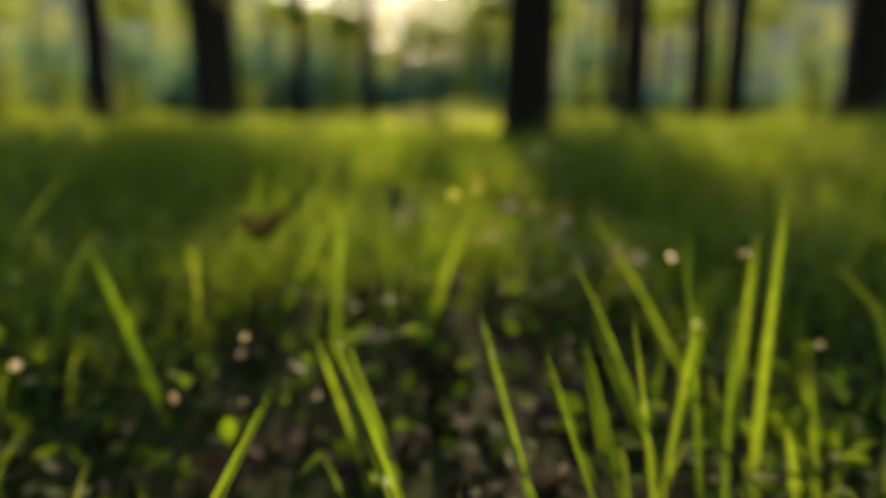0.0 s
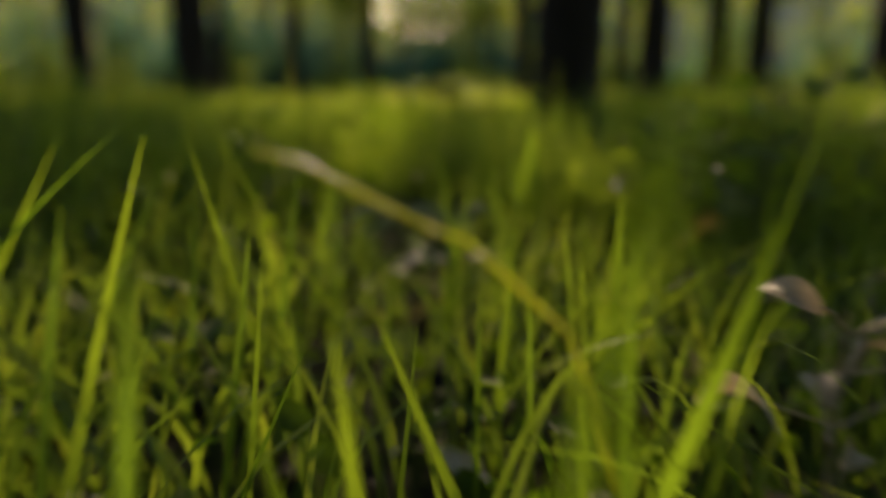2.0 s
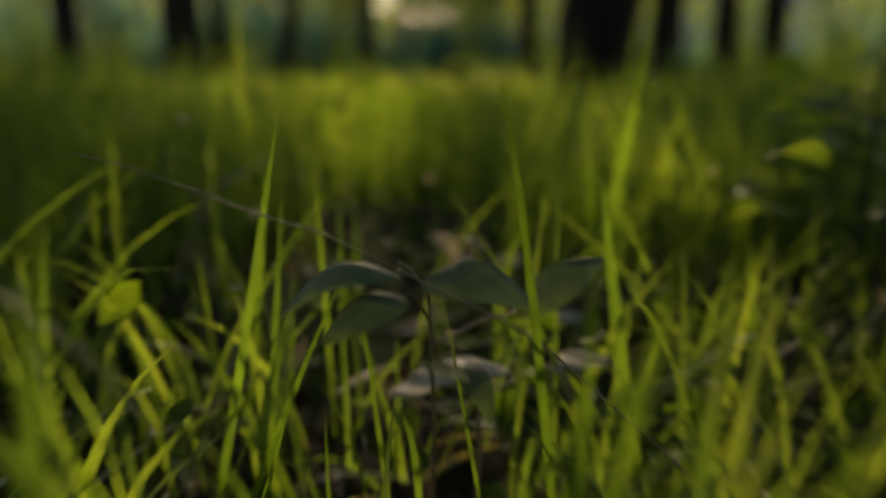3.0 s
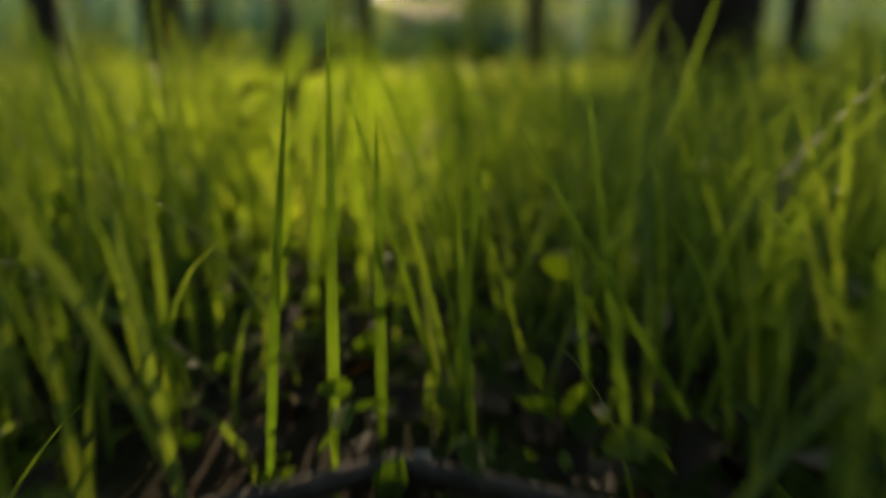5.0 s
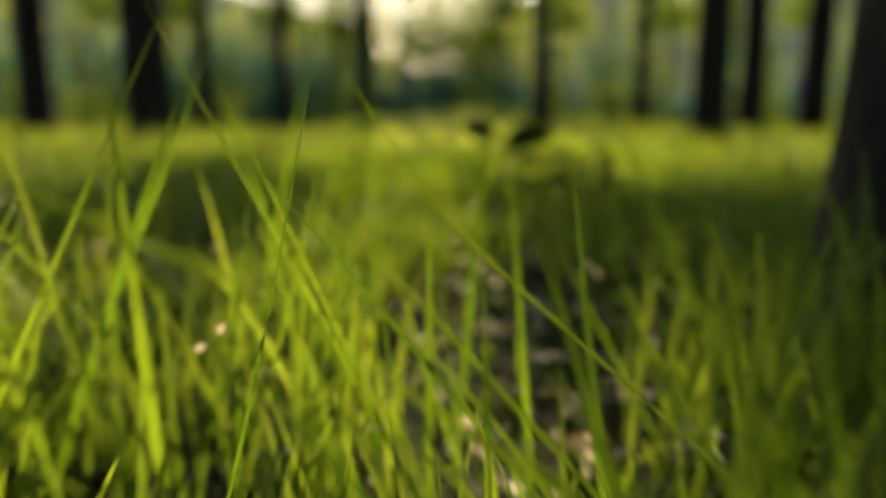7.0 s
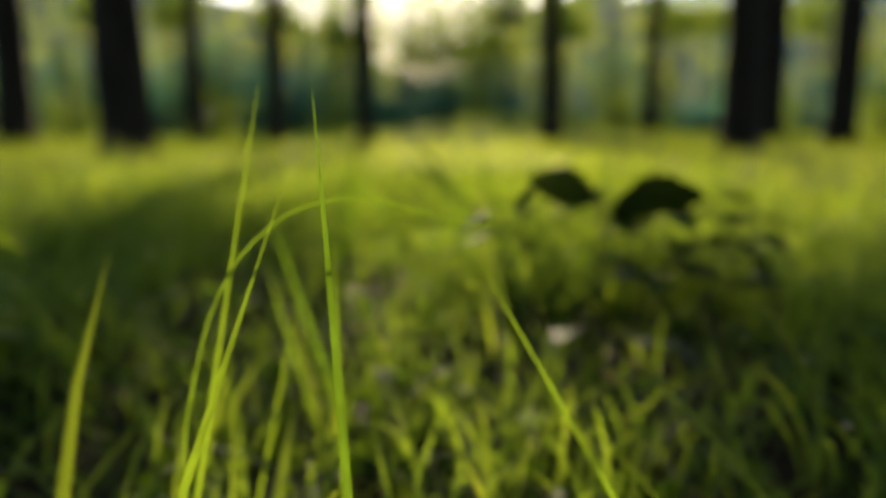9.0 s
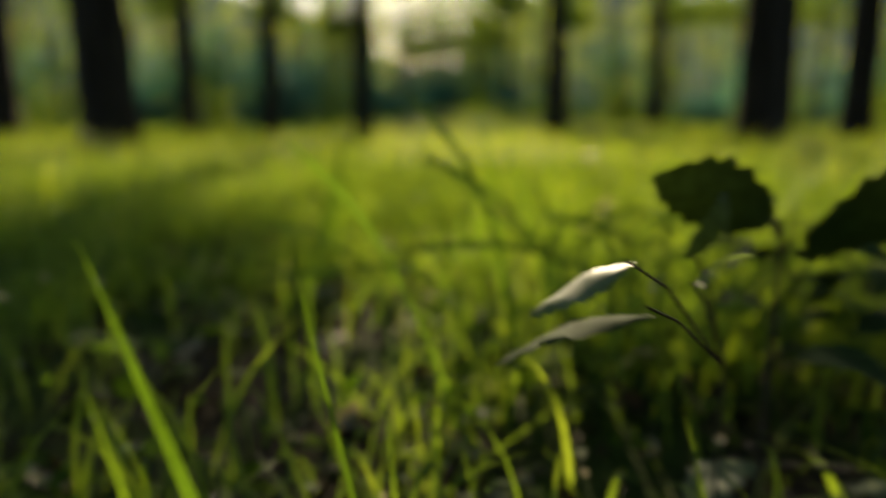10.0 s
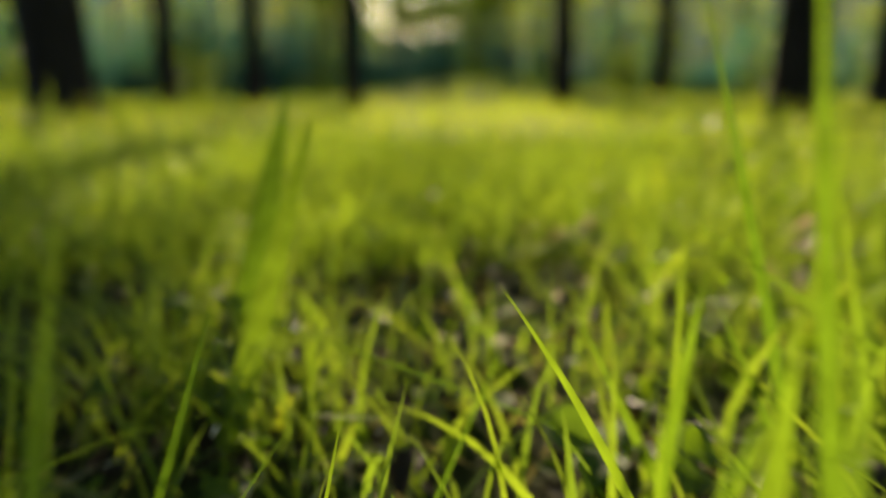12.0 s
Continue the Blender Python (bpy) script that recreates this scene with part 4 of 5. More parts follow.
blade_at(0.123, 3.730, 0.122, 3.730, 0.150, 0.0043, 0.10)
blade_at(0.091, 3.660, 0.085, 3.660, 0.112, 0.0031, 0.10)
blade_at(-0.010, 2.815, -0.023, 2.815, 0.261, 0.0039, 0.00)
blade_at(-0.103, 2.875, -0.050, 2.875, 0.265, 0.0031, 0.00)
blade_at(-0.121, 2.835, -0.036, 2.835, 0.229, 0.0045, 0.00)
blade_at(0.144, 2.875, 0.036, 2.875, 0.195, 0.0031, 0.00)
blade_at(-0.022, 2.895, -0.025, 2.895, 0.205, 0.0029, 0.10)
blade_at(-0.088, 2.955, -0.049, 2.955, 0.164, 0.0021, 0.00)
blade_at(-0.032, 3.100, -0.093, 3.100, 0.197, 0.0059, 0.15)
blade_at(0.001, 3.150, -0.037, 3.150, 0.177, 0.0030, 0.00)
blade_at(0.076, 1.970, 0.040, 1.970, 0.202, 0.0059, -0.68)
blade_at(0.114, 1.985, 0.066, 1.985, 0.198, 0.0052, 0.10)
blade_at(-0.056, 1.902, -0.031, 1.902, 0.203, 0.0052, 0.10)
blade_at(-0.021, 1.927, -0.028, 1.927, 0.204, 0.0043, 0.10)
blade_at(0.167, 2.130, 0.031, 2.130, 0.188, 0.0060, 0.10)
blade_at(0.129, 2.130, 0.047, 2.130, 0.203, 0.0052, -0.20)
blade_at(0.139, 2.110, 0.007, 2.110, 0.183, 0.0048, 0.10)
blade_at(0.148, 2.120, 0.019, 2.120, 0.181, 0.0046, 0.10)
blade_at(0.139, 2.150, 0.075, 2.150, 0.208, 0.0052, 0.10)
blade_at(-0.058, 2.120, -0.004, 2.120, 0.178, 0.0054, 0.10)
blade_at(0.021, 0.270, -0.027, 0.270, 0.153, 0.0028, 0.03)
blade_at(0.022, 0.260, -0.023, 0.260, 0.135, 0.0023, -0.06)
blade_at(0.081, 0.280, 0.039, 0.280, 0.151, 0.0027, -0.14)
blade_at(0.112, 0.270, 0.067, 0.270, 0.138, 0.0025, -0.34)
blade_at(0.125, 0.300, 0.094, 0.300, 0.130, 0.0025, 1.11)
blade_at(0.128, 0.280, 0.142, 0.280, 0.158, 0.0031, 3.00)
blade_at(0.200, 0.320, 0.202, 0.320, 0.199, 0.0046, 0.10)
blade_at(0.164, 0.280, 0.158, 0.280, 0.152, 0.0029, 0.10)
blade_at(0.231, 0.300, 0.210, 0.300, 0.127, 0.0029, 1.16)
blade_at(-0.117, 0.300, -0.057, 0.300, 0.112, 0.0019, 0.16)
blade_at(0.128, 0.270, 0.106, 0.270, 0.151, 0.0025, 1.71)
blade_at(0.165, 0.300, 0.142, 0.300, 0.177, 0.0027, 1.32)
blade_at(0.160, 0.330, 0.094, 0.330, 0.166, 0.0025, 0.64)


# an arching tuft, its shade carried by the dark blade colour
def arching_blade(points, width, mat=None):
    """One long arching blade that runs from its tip through the points and on down to the soil."""
    last = Vector(points[-1])
    foot = Vector((last.x + 0.02, last.y + 0.01, 0.0))
    foot.z = float(soil_height(np.array(foot.x), np.array(foot.y))) - 0.003
    way = [Vector(p) for p in points] + [foot]
    line = []
    for i in range(len(way) - 1):
        a, b, c, d = way[max(i - 1, 0)], way[i], way[i + 1], way[min(i + 2, len(way) - 1)]
        for k in range(4):
            u = k / 4
            line.append(0.5 * (2 * b + (c - a) * u + (2 * a - 5 * b + 4 * c - d) * u * u + (3 * b - a - 3 * c + d) * u ** 3))
    line.append(foot)
    n = len(line) - 1
    vs, fs = [], []
    for i, p in enumerate(line):
        u = i / n
        run = (line[min(i + 1, n)] - line[max(i - 1, 0)]).normalized()
        side = run.cross(Vector((0.0, 1.0, 0.15))).normalized() * (width / 2 * min(1.0, 0.06 + 3.2 * u) * (1 - 0.35 * u))
        fold = Vector((0, -0.35 * side.length, 0))
        vs += [tuple(p - side - foot), tuple(p + fold - foot), tuple(p + side - foot)]
    for i in range(n):
        a = 3 * i
        fs += [(a, a + 1, a + 4, a + 3), (a + 1, a + 2, a + 5, a + 4)]
    ob = new("grass_blade", mesh_of("grass_blade", vs, fs, mat or SHADED_SEDGE))
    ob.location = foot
    return tagged(ob, "arching blade of sedge with a narrow tip, coloured dark for shade" if mat is None else "broad fresh green grass blade with a pointed tip", "grass blade", "single tall blades")


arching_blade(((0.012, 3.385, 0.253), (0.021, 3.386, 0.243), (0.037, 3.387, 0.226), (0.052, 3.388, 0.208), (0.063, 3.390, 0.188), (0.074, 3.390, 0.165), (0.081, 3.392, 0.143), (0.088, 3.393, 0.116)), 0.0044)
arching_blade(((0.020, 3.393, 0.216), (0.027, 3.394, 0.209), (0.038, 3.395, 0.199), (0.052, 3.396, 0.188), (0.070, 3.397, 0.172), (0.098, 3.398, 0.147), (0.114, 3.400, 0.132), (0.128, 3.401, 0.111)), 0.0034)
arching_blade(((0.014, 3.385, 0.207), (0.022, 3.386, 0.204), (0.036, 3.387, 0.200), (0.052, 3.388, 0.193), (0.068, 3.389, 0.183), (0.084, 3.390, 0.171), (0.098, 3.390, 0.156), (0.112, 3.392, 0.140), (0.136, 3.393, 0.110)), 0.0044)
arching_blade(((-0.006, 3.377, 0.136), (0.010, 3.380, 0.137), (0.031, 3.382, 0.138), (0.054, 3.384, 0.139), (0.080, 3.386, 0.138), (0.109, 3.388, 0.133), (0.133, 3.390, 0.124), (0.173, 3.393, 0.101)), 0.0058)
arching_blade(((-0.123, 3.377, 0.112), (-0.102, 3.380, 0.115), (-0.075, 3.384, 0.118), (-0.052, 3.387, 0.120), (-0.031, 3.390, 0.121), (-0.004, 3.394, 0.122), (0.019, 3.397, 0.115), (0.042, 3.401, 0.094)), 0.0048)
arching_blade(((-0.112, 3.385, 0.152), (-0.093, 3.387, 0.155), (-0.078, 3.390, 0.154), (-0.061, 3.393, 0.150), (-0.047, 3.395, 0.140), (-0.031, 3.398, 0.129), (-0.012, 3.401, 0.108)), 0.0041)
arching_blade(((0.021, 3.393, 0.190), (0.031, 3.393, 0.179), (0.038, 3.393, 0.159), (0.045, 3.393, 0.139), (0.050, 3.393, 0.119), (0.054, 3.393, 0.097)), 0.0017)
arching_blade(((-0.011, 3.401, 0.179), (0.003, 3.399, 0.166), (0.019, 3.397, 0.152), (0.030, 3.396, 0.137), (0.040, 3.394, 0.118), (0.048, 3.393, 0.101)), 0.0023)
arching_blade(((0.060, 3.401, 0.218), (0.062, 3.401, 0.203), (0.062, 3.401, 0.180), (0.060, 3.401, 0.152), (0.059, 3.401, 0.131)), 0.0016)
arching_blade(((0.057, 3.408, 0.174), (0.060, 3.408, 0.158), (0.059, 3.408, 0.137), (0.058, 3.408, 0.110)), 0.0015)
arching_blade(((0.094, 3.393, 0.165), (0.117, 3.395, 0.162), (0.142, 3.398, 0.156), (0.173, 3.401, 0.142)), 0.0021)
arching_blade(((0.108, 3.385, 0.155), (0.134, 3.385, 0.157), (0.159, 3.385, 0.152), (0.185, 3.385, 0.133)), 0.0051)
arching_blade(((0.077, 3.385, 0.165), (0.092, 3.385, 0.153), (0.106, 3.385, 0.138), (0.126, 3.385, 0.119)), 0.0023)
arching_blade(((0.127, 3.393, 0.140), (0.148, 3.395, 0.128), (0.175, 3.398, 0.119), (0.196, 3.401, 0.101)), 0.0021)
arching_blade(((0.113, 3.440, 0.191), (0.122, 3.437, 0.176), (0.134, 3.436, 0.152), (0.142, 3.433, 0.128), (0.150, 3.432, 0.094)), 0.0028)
# darker leaf green here, in place of shade on the blade
arching_blade(((-0.066, 3.321, 0.221), (-0.048, 3.320, 0.205), (-0.019, 3.318, 0.172), (0.005, 3.318, 0.130), (0.030, 3.320, 0.070)), 0.0050, BROAD)
# a long blade bent right over
arching_blade(((0.046, 2.875, 0.208), (0.022, 2.875, 0.212), (-0.005, 2.875, 0.220), (-0.025, 2.875, 0.220), (-0.045, 2.876, 0.212), (-0.066, 2.878, 0.190), (-0.082, 2.880, 0.150), (-0.09, 2.88, 0.09)), 0.0016, BLADE)
# stems leaning over to one side
arching_blade(((-0.100, 2.155, 0.219), (-0.076, 2.155, 0.205), (-0.049, 2.155, 0.191), (-0.015, 2.155, 0.172), (0.003, 2.155, 0.144), (0.023, 2.155, 0.097), (0.038, 2.155, 0.029)), 0.0016, BLADE)
arching_blade(((-0.012, 2.167, 0.165), (0.009, 2.167, 0.148), (0.039, 2.167, 0.127), (0.068, 2.167, 0.103), (0.096, 2.167, 0.074), (0.126, 2.167, 0.026)), 0.0022, BLADE)
arching_blade(((-0.022, 2.179, 0.196), (0.003, 2.179, 0.174), (0.028, 2.179, 0.145), (0.055, 2.179, 0.113), (0.080, 2.179, 0.075), (0.102, 2.179, 0.030)), 0.0018, BLADE)
arching_blade(((-0.013, 2.191, 0.228), (0.001, 2.191, 0.206), (0.021, 2.191, 0.181), (0.050, 2.191, 0.154), (0.087, 2.191, 0.120), (0.112, 2.191, 0.095), (0.140, 2.191, 0.056)), 0.0013, BLADE)
arching_blade(((-0.030, 2.155, 0.167), (-0.010, 2.155, 0.141), (0.011, 2.155, 0.100), (0.026, 2.155, 0.046)), 0.0019, BLADE)
arching_blade(((0.007, 2.167, 0.140), (0.027, 2.167, 0.112), (0.043, 2.167, 0.073), (0.054, 2.167, 0.024)), 0.0022, BLADE)
arching_blade(((-0.003, 2.179, 0.171), (0.025, 2.179, 0.138), (0.049, 2.179, 0.102), (0.069, 2.179, 0.061), (0.085, 2.179, 0.015)), 0.0020, BLADE)


def leaf_shape(length, width, rows=10, tooth=0.0, cup=0.25, arch=0.3, twist=0.0):
    """A broad leaf along +x from its foot: toothed rim, sunken midrib, arched length. Positive arch bends both ends down."""
    vs, fs = [], []
    for i in range(rows + 1):
        u = i / rows
        w = width / 2 * max(0.03, math.sin(math.pi * min(1, u * 0.93 + 0.05)) ** 0.8) * (1 - 0.25 * u)
        if tooth and i % 2:
            w *= 1 - tooth
        z = -arch * length * (2 * u - 0.8) ** 2 * 0.5
        for k, c in enumerate((-1.0, -0.5, 0.0, 0.5, 1.0)):
            h = z + cup * w * c * c - 0.04 * width * (1 if c == 0 else 0) + 0.03 * width * math.sin(9 * u + 3 * c)
            vs.append((u * length, c * w, h + twist * c * w * u))
    for i in range(rows):
        for k in range(4):
            a = 5 * i + k
            fs.append((a, a + 5, a + 6, a + 1))
    return vs, fs


def plant(name, label, category, x, y, stem_high, foliage, mat, stem_mat, stem_wide=0.0016, tooth=0.0):
    """A small plant: stem, leaf stalks and leaves. foliage: place from the foot, way, tilt and roll in degrees, length, width, arch, cup."""
    g = float(soil_height(np.array(x), np.array(y)))
    root = tagged(empty(name, (x, y, g)), label, category)
    part("stem", mesh_of("stem", *tube([(0, 0, -0.005), (0.002, 0.001, stem_high * 0.5), (0, 0, stem_high)], [stem_wide, stem_wide * 0.8, stem_wide * 0.5], 7), stem_mat), root)
    for dx, dy, z, way, tilt, roll, ln, wd, arch, cup, *own in foliage:
        zs = min(stem_high, max(0.0, z - 0.012))
        stalk = tube([(0, 0, zs), (dx * 0.6, dy * 0.6, zs + (z - zs) * 0.75), (dx, dy, z)], [stem_wide * 0.55] * 3, 5)
        m = Matrix.Translation((dx, dy, z)) @ pose(0, 0, 0, 0, 0, way) @ pose(0, 0, 0, 0, -tilt, 0) @ pose(0, 0, 0, roll, 0, 0)
        lv, lf = leaf_shape(ln, wd, 12, tooth, cup, arch)
        lv = [tuple(m @ Vector(v)) for v in lv]
        lf_ob = part("leaf", mesh_of("leaf", lv, lf, own[0] if own else mat), root)
        part("leaf_stalk", mesh_of("leaf_stalk", *stalk, stem_mat), lf_ob)
    return root


# dark cupped leaf on its stalk
plant("withered_leaf_plant", "dark cupped leaf held up on a thin stalk", "plant", -0.108, 0.60, 0.100,
      [(-0.030, -0.006, 0.122, 0, -2, 0, 0.048, 0.044, -0.95, 0.9)], WITHER, TWIG, 0.0010)
# seedling with pale and yellow leaves
plant("seedling", "small seedling with pale green leaves in grass", "plant", 0.068, 0.60, 0.150,
      [(-0.004, -0.004, 0.156, 170, 10, 55, 0.012, 0.007, 0.3, 0.2), (0.005, 0, 0.158, 20, 22, -60, 0.013, 0.007, 0.3, 0.3), (0.004, 0.004, 0.140, 60, 5, 40, 0.012, 0.006, 0.3, 0.2), (0.006, -0.003, 0.115, -20, 0, 50, 0.012, 0.006, 0.4, 0.2)], PALE, PALE, 0.0008)
plant("yellow_leaf_plant", "thin stalk carrying one yellowed leaf", "plant", 0.088, 0.665, 0.152,
      [(-0.005, 0, 0.160, 10, 24, 65, 0.013, 0.007, 0.5, 0.5), (0.008, 0, 0.158, -30, 5, 50, 0.010, 0.006, 0.4, 0.4)], YELLOW, STALK, 0.001)
plant("yellow_leaf_plant", "thin stalk with orange-yellow dying leaves", "plant", 0.325, 1.24, 0.07,
      [(-0.01, -0.005, 0.075, 0, 5, 60, 0.04, 0.024, 0.4, 0.3), (0.0, 0.0, 0.06, 200, -5, 30, 0.03, 0.02, 0.4, 0.3)], YELLOW, STALK, 0.0012)
# dead plants with pale dry leaves
dry_rng = np.random.default_rng(23)
for px_, py_, ph_, pn_ in ((0.17, 0.80, 0.11, 9), (0.25, 0.74, 0.08, 8), (0.30, 0.95, 0.09, 7), (0.05, 1.36, 0.06, 5), (-0.26, 2.68, 0.1, 6), (0.12, 2.66, 0.03, 7), (0.36, 4.0, 0.09, 7), (0.22, 4.15, 0.06, 6)):
    plant("dead_plant", "dead stalk hung with pale dry curled leaves", "plant", px_, py_, ph_,
          [(dry_rng.uniform(-0.05, 0.05), dry_rng.uniform(-0.04, 0.04), dry_rng.uniform(0.25, 1.05) * ph_, dry_rng.uniform(0, 360), dry_rng.uniform(-30, 20), dry_rng.uniform(-50, 50),
            dry_rng.uniform(0.02, 0.036), dry_rng.uniform(0.011, 0.019), dry_rng.uniform(0.2, 1.0), dry_rng.uniform(0.2, 0.8)) for _ in range(pn_)], DRY, STALK, 0.0012)
# bramble with rounded leaves
br = np.random.default_rng(29)
for bx_, by_, bh_ in ((0.33, 1.30, 0.22), (0.40, 1.36, 0.2), (0.46, 1.28, 0.23), (0.30, 1.24, 0.2), (0.38, 1.22, 0.22), (-0.42, 3.2, 0.16), (0.52, 4.5, 0.17)):
    plant("bramble_shoot", "leafy bramble shoot with rounded toothed leaves", "plant", bx_, by_, bh_,
          [(0.05 * math.cos(2.4 * k), 0.05 * math.sin(2.4 * k), bh_ * (0.45 + 0.065 * k), math.degrees(2.4 * k), br.uniform(-15, 25), br.uniform(-45, 45), br.uniform(0.036, 0.05), br.uniform(0.03, 0.042), 0.3, 0.2) for k in range(9)],
          SPRING, TWIG, 0.0018, 0.12)
# low rosettes of rounded leaves
rs = np.random.default_rng(43)
for rx_, ry_ in ((0.16, 0.66), (-0.22, 0.72), (-0.12, 0.98), (0.25, 1.08), (-0.2, 1.55), (0.2, 1.75), (-0.3, 2.45), (0.24, 2.6), (-0.12, 2.95), (0.02, 3.12), (-0.2, 3.42), (0.1, 3.72), (-0.12, 3.95), (0.26, 4.05), (0.05, 4.4), (-0.25, 4.6)):
    plant("rosette_weed", "low weed with a rosette of rounded green leaves", "plant", rx_, ry_, 0.035,
          [(0.015 * math.cos(1.3 * k + rx_), 0.015 * math.sin(1.3 * k + rx_), 0.028 + 0.008 * k, math.degrees(1.3 * k + rx_), rs.uniform(-5, 35), rs.uniform(-30, 30), rs.uniform(0.022, 0.036), rs.uniform(0.018, 0.028), 0.3, 0.15) for k in range(5)], BROAD, STALK, 0.0011)
plant("rosette_weed", "low weed with a few broad rounded green leaves", "plant", -0.010, 0.500, 0.045,
      [(-0.006, -0.004, 0.058, 175, 12, 20, 0.032, 0.034, 0.3, 0.1), (0.008, -0.002, 0.060, 10, 14, -20, 0.034, 0.034, 0.3, 0.1), (0.0, 0.008, 0.05, 95, 10, 0, 0.03, 0.03, 0.3, 0.1)], BROAD, STALK, 0.0012)
# drooping broad leaves over dead ones
plant("broadleaf_plant", "low plant with drooping greyish green leaves", "plant", 0.012, 1.080, 0.104,
      [(-0.002, -0.008, 0.113, -6, -4, 30, 0.038, 0.021, 0.45, -0.2), (-0.010, 0, 0.115, 188, -6, -20, 0.041, 0.015, 0.5, -0.3), (0.030, 0.0, 0.096, 22, 26, 30, 0.042, 0.018, 0.2, -0.2),
       (-0.007, -0.006, 0.106, 200, -14, -30, 0.031, 0.016, 0.4, -0.2), (0.008, -0.006, 0.085, -60, -20, 0, 0.026, 0.013, 0.5, -0.2)], GREYLEAF, STALK, 0.001)
plant("dead_plant", "low dead stalk with broad pale dry leaves", "plant", 0.031, 1.098, 0.064,
      [(-0.026, -0.004, 0.068, 4, 4, 12, 0.040, 0.018, 0.15, -0.1), (0.030, 0.004, 0.066, 10, 8, 10, 0.025, 0.015, 0.2, -0.1), (-0.034, 0.008, 0.055, 20, 0, 10, 0.022, 0.010, 0.2, -0.1)], DRY, STALK, 0.001)
plant("broadleaf_plant", "low plant with a curled grey-green leaf and a fresh one", "plant", -0.003, 1.025, 0.011,
      [(-0.004, -0.006, 0.024, 175, 8, -30, 0.044, 0.026, 0.6, -0.3), (0.0, -0.008, 0.012, 50, 20, 60, 0.040, 0.024, 0.3, 0.1), (0.004, 0.004, -0.008, 300, -20, 0, 0.03, 0.018, 0.5, -0.2)], GREYLEAF, STALK, 0.001)
# seedling with a split top
plant("seedling", "two-leaved seedling on a pale forked stalk", "plant", -0.152, 1.39, 0.075,
      [(-0.022, 0, 0.104, 10, 5, 25, 0.026, 0.016, 0.4, -0.2), (0.016, 0, 0.104, 190, 5, 25, 0.026, 0.014, 0.4, -0.2), (0.01, 0.01, 0.06, 280, -40, 0, 0.02, 0.01, 0.4, 0.2)], BROAD, STALK, 0.0013)
# withered compound leaf arching over
plant("withered_plant", "dark withered plant with an arching curled leaf", "plant", -0.083, 2.045, 0.145,
      [(0.010, 0.0, 0.158, 0, 24, 62, 0.054, 0.0088, 0.62, 0.25), (0.0, 0.0, 0.145, 272, -78, 0, 0.036, 0.013, 0.2, 0.3), (-0.020, 0.0, 0.141, 184, -12, 25, 0.030, 0.016, 0.4, 0.3),
       (-0.034, 0.01, 0.112, 190, -25, 30, 0.026, 0.016, 0.4, 0.3), (0.008, 0.012, 0.150, 30, 10, 40, 0.03, 0.010, 0.4, 0.3)], WITHER, TWIG, 0.0014)
# nettles with toothed leaves; shade and grey sky sheen are in the colours
nt = np.random.default_rng(31)
plant("nettle", "nettle with large toothed leaves, coloured dark for shade", "plant", 0.198, 3.214, 0.174,
      [(-0.008, 0.0, 0.174, 178, 22, 66, 0.066, 0.050, 0.15, 0.1), (0.004, -0.004, 0.164, 4, 12, -58, 0.095, 0.070, 0.2, 0.1), (0.0, 0.016, 0.178, 80, 10, 0, 0.045, 0.028, 0.3, 0.1),
       (-0.02, -0.02, 0.06, 215, -8, 10, 0.06, 0.034, 0.4, -0.1, GREYLEAF), (0.03, -0.03, 0.05, 330, -6, -10, 0.065, 0.036, 0.4, -0.1, GREYLEAF),
       (0.01, -0.01, 0.11, -30, -12, 10, 0.055, 0.034, 0.4, 0.1)], SHADED_LEAF, TWIG, 0.002, 0.2)
plant("nettle", "small nettle shoot, one rough leaf greyed for skylight", "plant", 0.104, 3.088, 0.150,
      [(-0.032, 0.003, 0.184, 126, -30, -32, 0.048, 0.022, 0.1, -0.3, GREYLEAF), (-0.026, 0.000, 0.170, 140, -24, -10, 0.062, 0.020, 0.15, -0.2), (-0.017, -0.010, 0.180, 30, 24, -40, 0.024, 0.010, 0.3, -0.2, GREYLEAF),
       (-0.012, 0.0, 0.186, 40, 30, 60, 0.040, 0.010, 0.3, -0.2)], SHADED_LEAF, TWIG, 0.0009, 0.2)
for nx_, ny_, nh_ in ((0.31, 3.38, 0.15), (0.40, 3.34, 0.14), (0.44, 3.46, 0.17)):
    plant("nettle", "nettle with large toothed leaves, coloured dark for shade", "plant", nx_, ny_, nh_,
          [(0.016 * math.cos(1.57 * k + 0.4), 0.016 * math.sin(1.57 * k + 0.4), nh_ * (0.4 + 0.07 * k), math.degrees(1.57 * k + 0.4), nt.uniform(-20, 15), nt.uniform(-25, 25), nt.uniform(0.05, 0.066), nt.uniform(0.03, 0.042), 0.35, -0.1) for k in range(9)], SHADED_LEAF, TWIG, 0.002, 0.2)
# tuft of sedge fanning out beside the nettle, its colour dark for shade
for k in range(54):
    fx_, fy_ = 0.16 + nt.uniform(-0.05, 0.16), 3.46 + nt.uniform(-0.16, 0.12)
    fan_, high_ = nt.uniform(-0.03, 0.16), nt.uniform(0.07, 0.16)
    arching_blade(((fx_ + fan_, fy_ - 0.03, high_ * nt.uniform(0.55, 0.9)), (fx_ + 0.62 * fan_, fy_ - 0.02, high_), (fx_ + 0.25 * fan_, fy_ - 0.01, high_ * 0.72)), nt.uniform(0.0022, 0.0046))


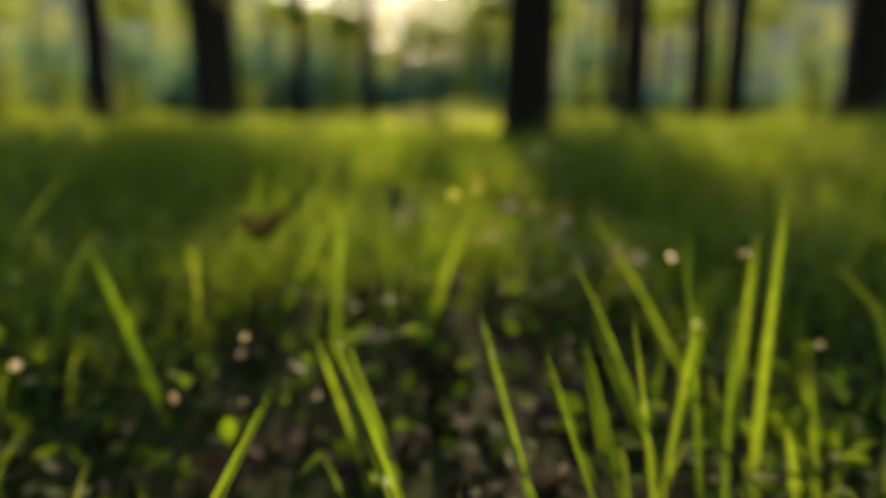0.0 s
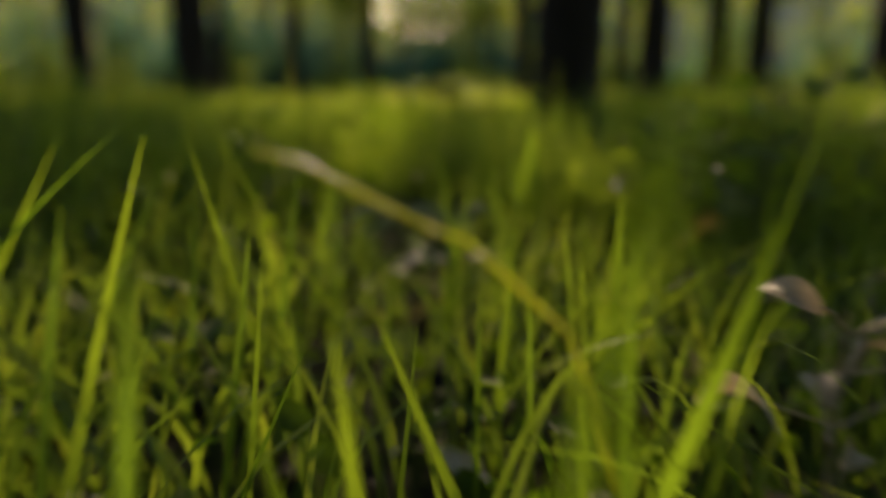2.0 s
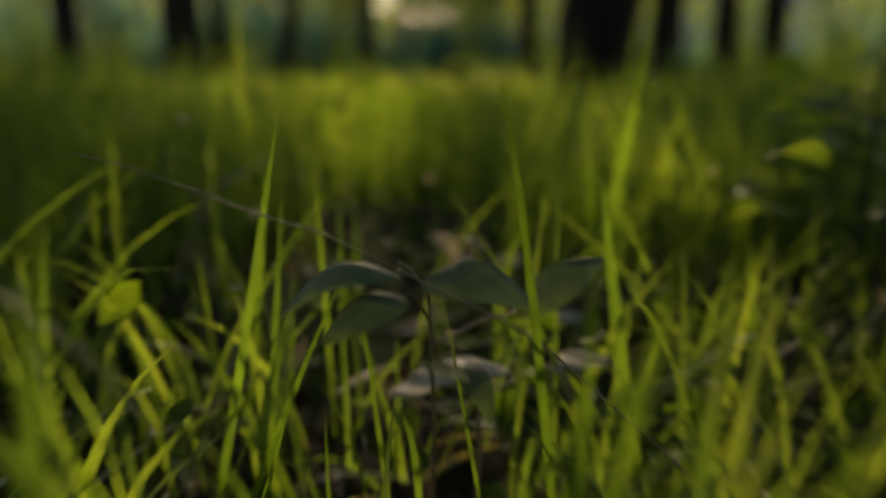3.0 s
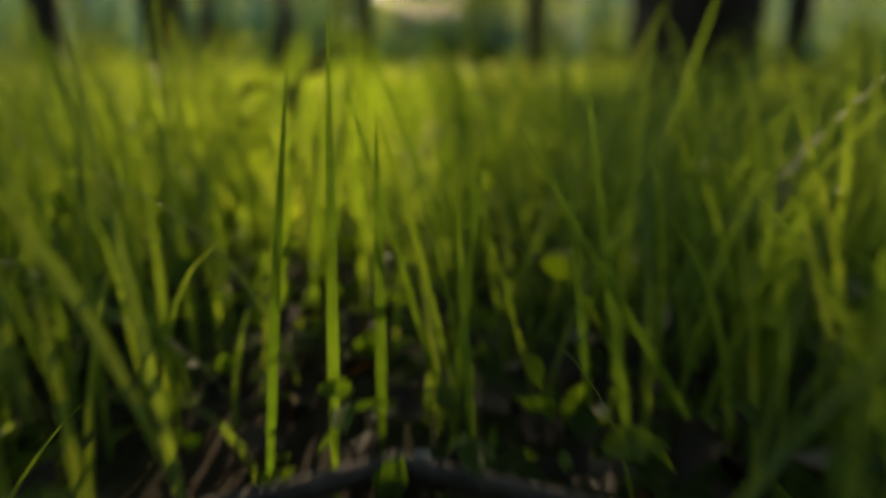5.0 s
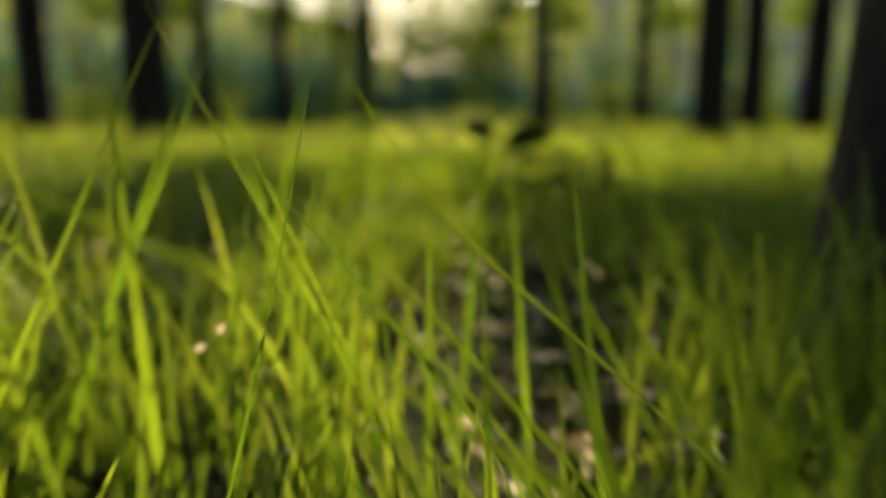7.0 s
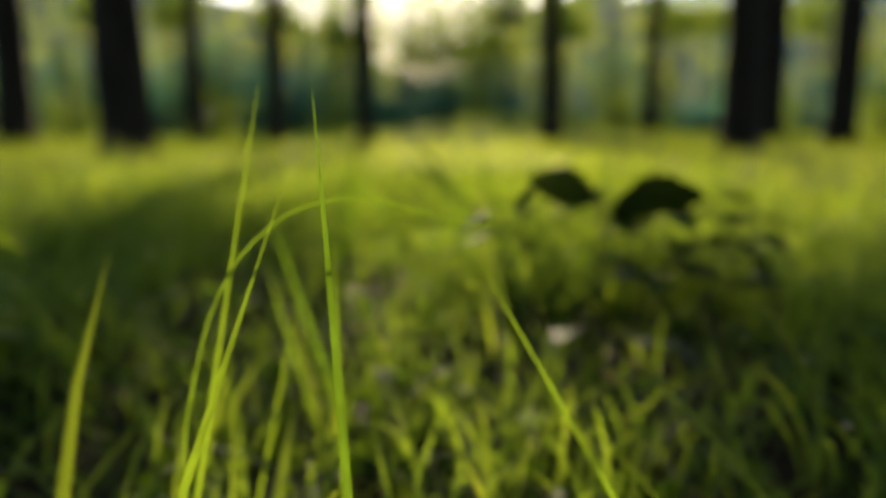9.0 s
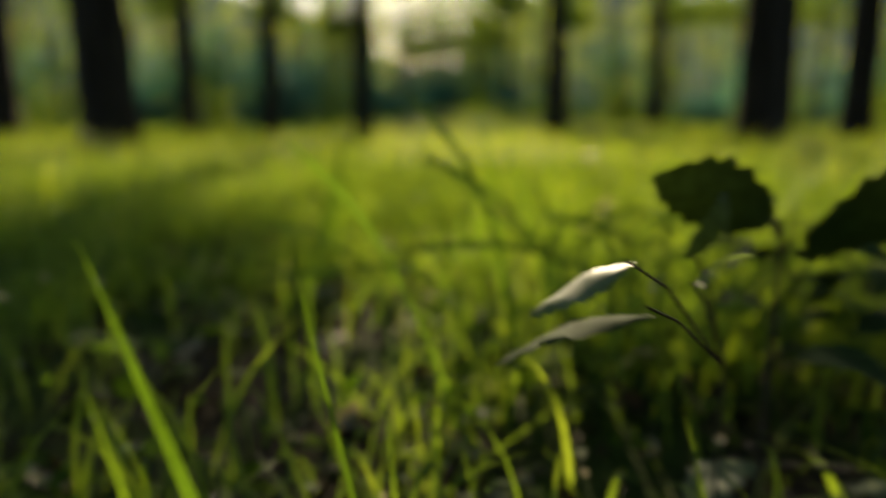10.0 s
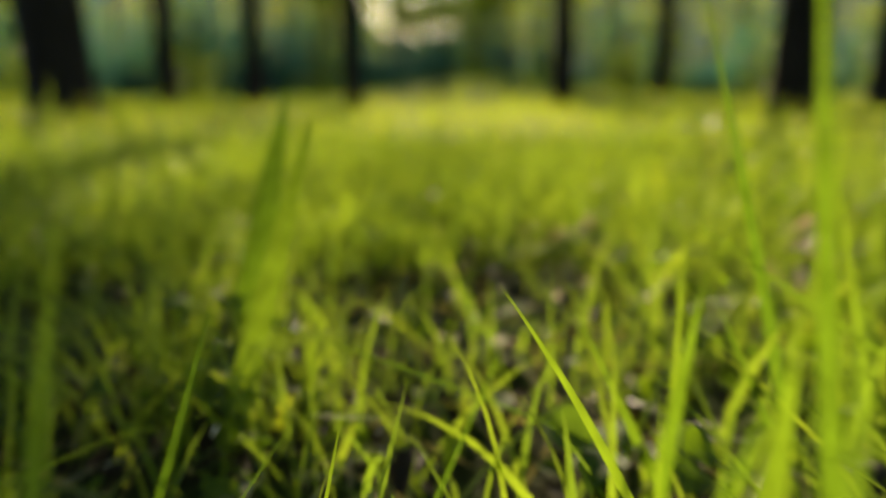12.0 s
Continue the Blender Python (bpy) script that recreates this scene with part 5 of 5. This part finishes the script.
# ---- fallen leaves and sticks ----
def fallen_leaf(label, length, width, arch, cup, mat):
    lv, lf = leaf_shape(length, width, 10, 0.06, cup, arch, 0.15)
    lo = min(v[2] for v in lv)
    lv = [(v[0] - length / 2, v[1], v[2] - lo) for v in lv]
    return tagged(new("fallen_leaf", mesh_of("fallen_leaf", lv, lf, mat)), label, "leaf", "fallen leaves")


KINDS = [fallen_leaf("pale dry curled leaf lying on the litter", 0.046, 0.019, -0.3, 0.4, DRY), fallen_leaf("pale dry flat leaf lying on the litter", 0.042, 0.018, 0.25, 0.2, DRY),
         fallen_leaf("small rolled dry leaf lying on the litter", 0.034, 0.018, -0.6, 0.9, DRY), fallen_leaf("brown shrivelled leaf lying on the litter", 0.045, 0.022, 0.6, 0.6, LITTER)]
for k, (fx, fy, fa) in enumerate(((0.021, 1.29, 12), (0.124, 1.30, -10), (-0.06, 1.22, 60), (0.30, 3.86, 30))):
    KINDS[k].matrix_basis = pose(fx, fy, float(soil_height(np.array(fx), np.array(fy))) + 0.006, 6, -4, fa)
fr = np.random.default_rng(37)
for k in range(120):
    fx, fy = fr.normal(0.06, 0.22), fr.uniform(0.8, 5.2)
    copy_thing(KINDS[int(fr.integers(0, 4))], pose(fx, fy, float(soil_height(np.array(fx), np.array(fy))) + 0.004, fr.uniform(-18, 18), fr.uniform(-18, 18), fr.uniform(0, 360)))


def stick(label, points, wide, mat):
    o = Vector(points[0])
    n = len(points)
    pts = [Vector(p) - o for p in points]
    fine = []
    for a, b in zip(pts, pts[1:]):
        fine += [a.lerp(b, k / 4) + Vector((0, 0, 0.0015 * math.sin(7 * k + n))) for k in range(4)]
    fine.append(pts[-1])
    ob = new("stick", mesh_of("stick", *tube(fine, [wide * (1 - 0.5 * k / len(fine)) for k in range(len(fine))], 8), mat))
    ob.location = o
    return tagged(ob, label, "stick", "fallen sticks")


stick("pale dead stalk leaning in the grass", ((-0.19, 1.43, 0.0), (-0.153, 1.444, 0.079), (-0.108, 1.484, 0.100)), 0.0030, STALK)
stick("dark fallen twig lying on the soil", ((-0.10, 0.62, 0.004), (0.02, 0.65, 0.010), (0.14, 0.63, 0.006)), 0.004, TWIG)
stick("dark fallen twig lying on the soil", ((-0.16, 1.62, 0.004), (0.0, 1.66, 0.014), (0.16, 1.60, 0.006)), 0.006, TWIG)
stick("dark fallen branch half hidden in grass", ((0.18, 3.75, 0.01), (0.34, 3.72, 0.05), (0.55, 3.80, 0.09)), 0.009, TWIG)
stick("pale leaning dead grass stem", ((0.13, 1.05, 0.0), (0.088, 1.055, 0.054), (0.033, 1.055, 0.102), (-0.038, 1.07, 0.132), (-0.096, 1.08, 0.149)), 0.0005, STALK)
stick("thin pale seed stem bending over the grass", ((0.060, 0.692, 0.0), (0.050, 0.692, 0.10), (0.032, 0.691, 0.156), (0.007, 0.691, 0.176), (-0.022, 0.691, 0.188)), 0.0008, PALE)
stick("pale dead twig slanting out of the grass", ((-0.26, 2.74, 0.0), (-0.197, 2.775, 0.14), (-0.141, 2.825, 0.172)), 0.0013, STALK)
stick("thin dead stem bending over in the grass", ((0.285, 2.46, 0.0), (0.255, 2.475, 0.13), (0.184, 2.495, 0.165), (0.095, 2.515, 0.187), (0.065, 2.515, 0.192)), 0.0009, TWIG)


def seed_head(x, y, top, label):
    """A thin dry stalk that ends in short pale husks."""
    g = float(soil_height(np.array(x), np.array(y)))
    root = tagged(empty("dry_grass_stem", (x, y, g)), label, "grass stem", "dry seed heads")
    h = top - g
    part("stalk", mesh_of("stalk", *tube([(0, 0, -0.004), (-0.006, 0.0, h * 0.45), (0.0055, 0.001, h * 0.89), (0.0, 0, h)], [0.0006, 0.0006, 0.0005, 0.0003], 6), STALK), root)
    for dx, dz, tilt in ((0.002, 0.0005, 12), (0.006, 0.002, 0), (0.010, 0.0005, -20), (0.0025, -0.0025, -8)):
        m = Matrix.Translation((dx, 0.0, h + dz)) @ pose(0, 0, 0, 0, -tilt, 0) @ pose(0, 0, 0, 65, 0, 0)
        lv, lf = leaf_shape(0.0048, 0.0017, 6, 0.0, 0.3, 0.2)
        part("husk", mesh_of("husk", [tuple(m @ Vector(v)) for v in lv], lf, CHAFF), root)


seed_head(-0.037, 1.9965, 0.187, "thin dry grass stem with pale husks at its top")
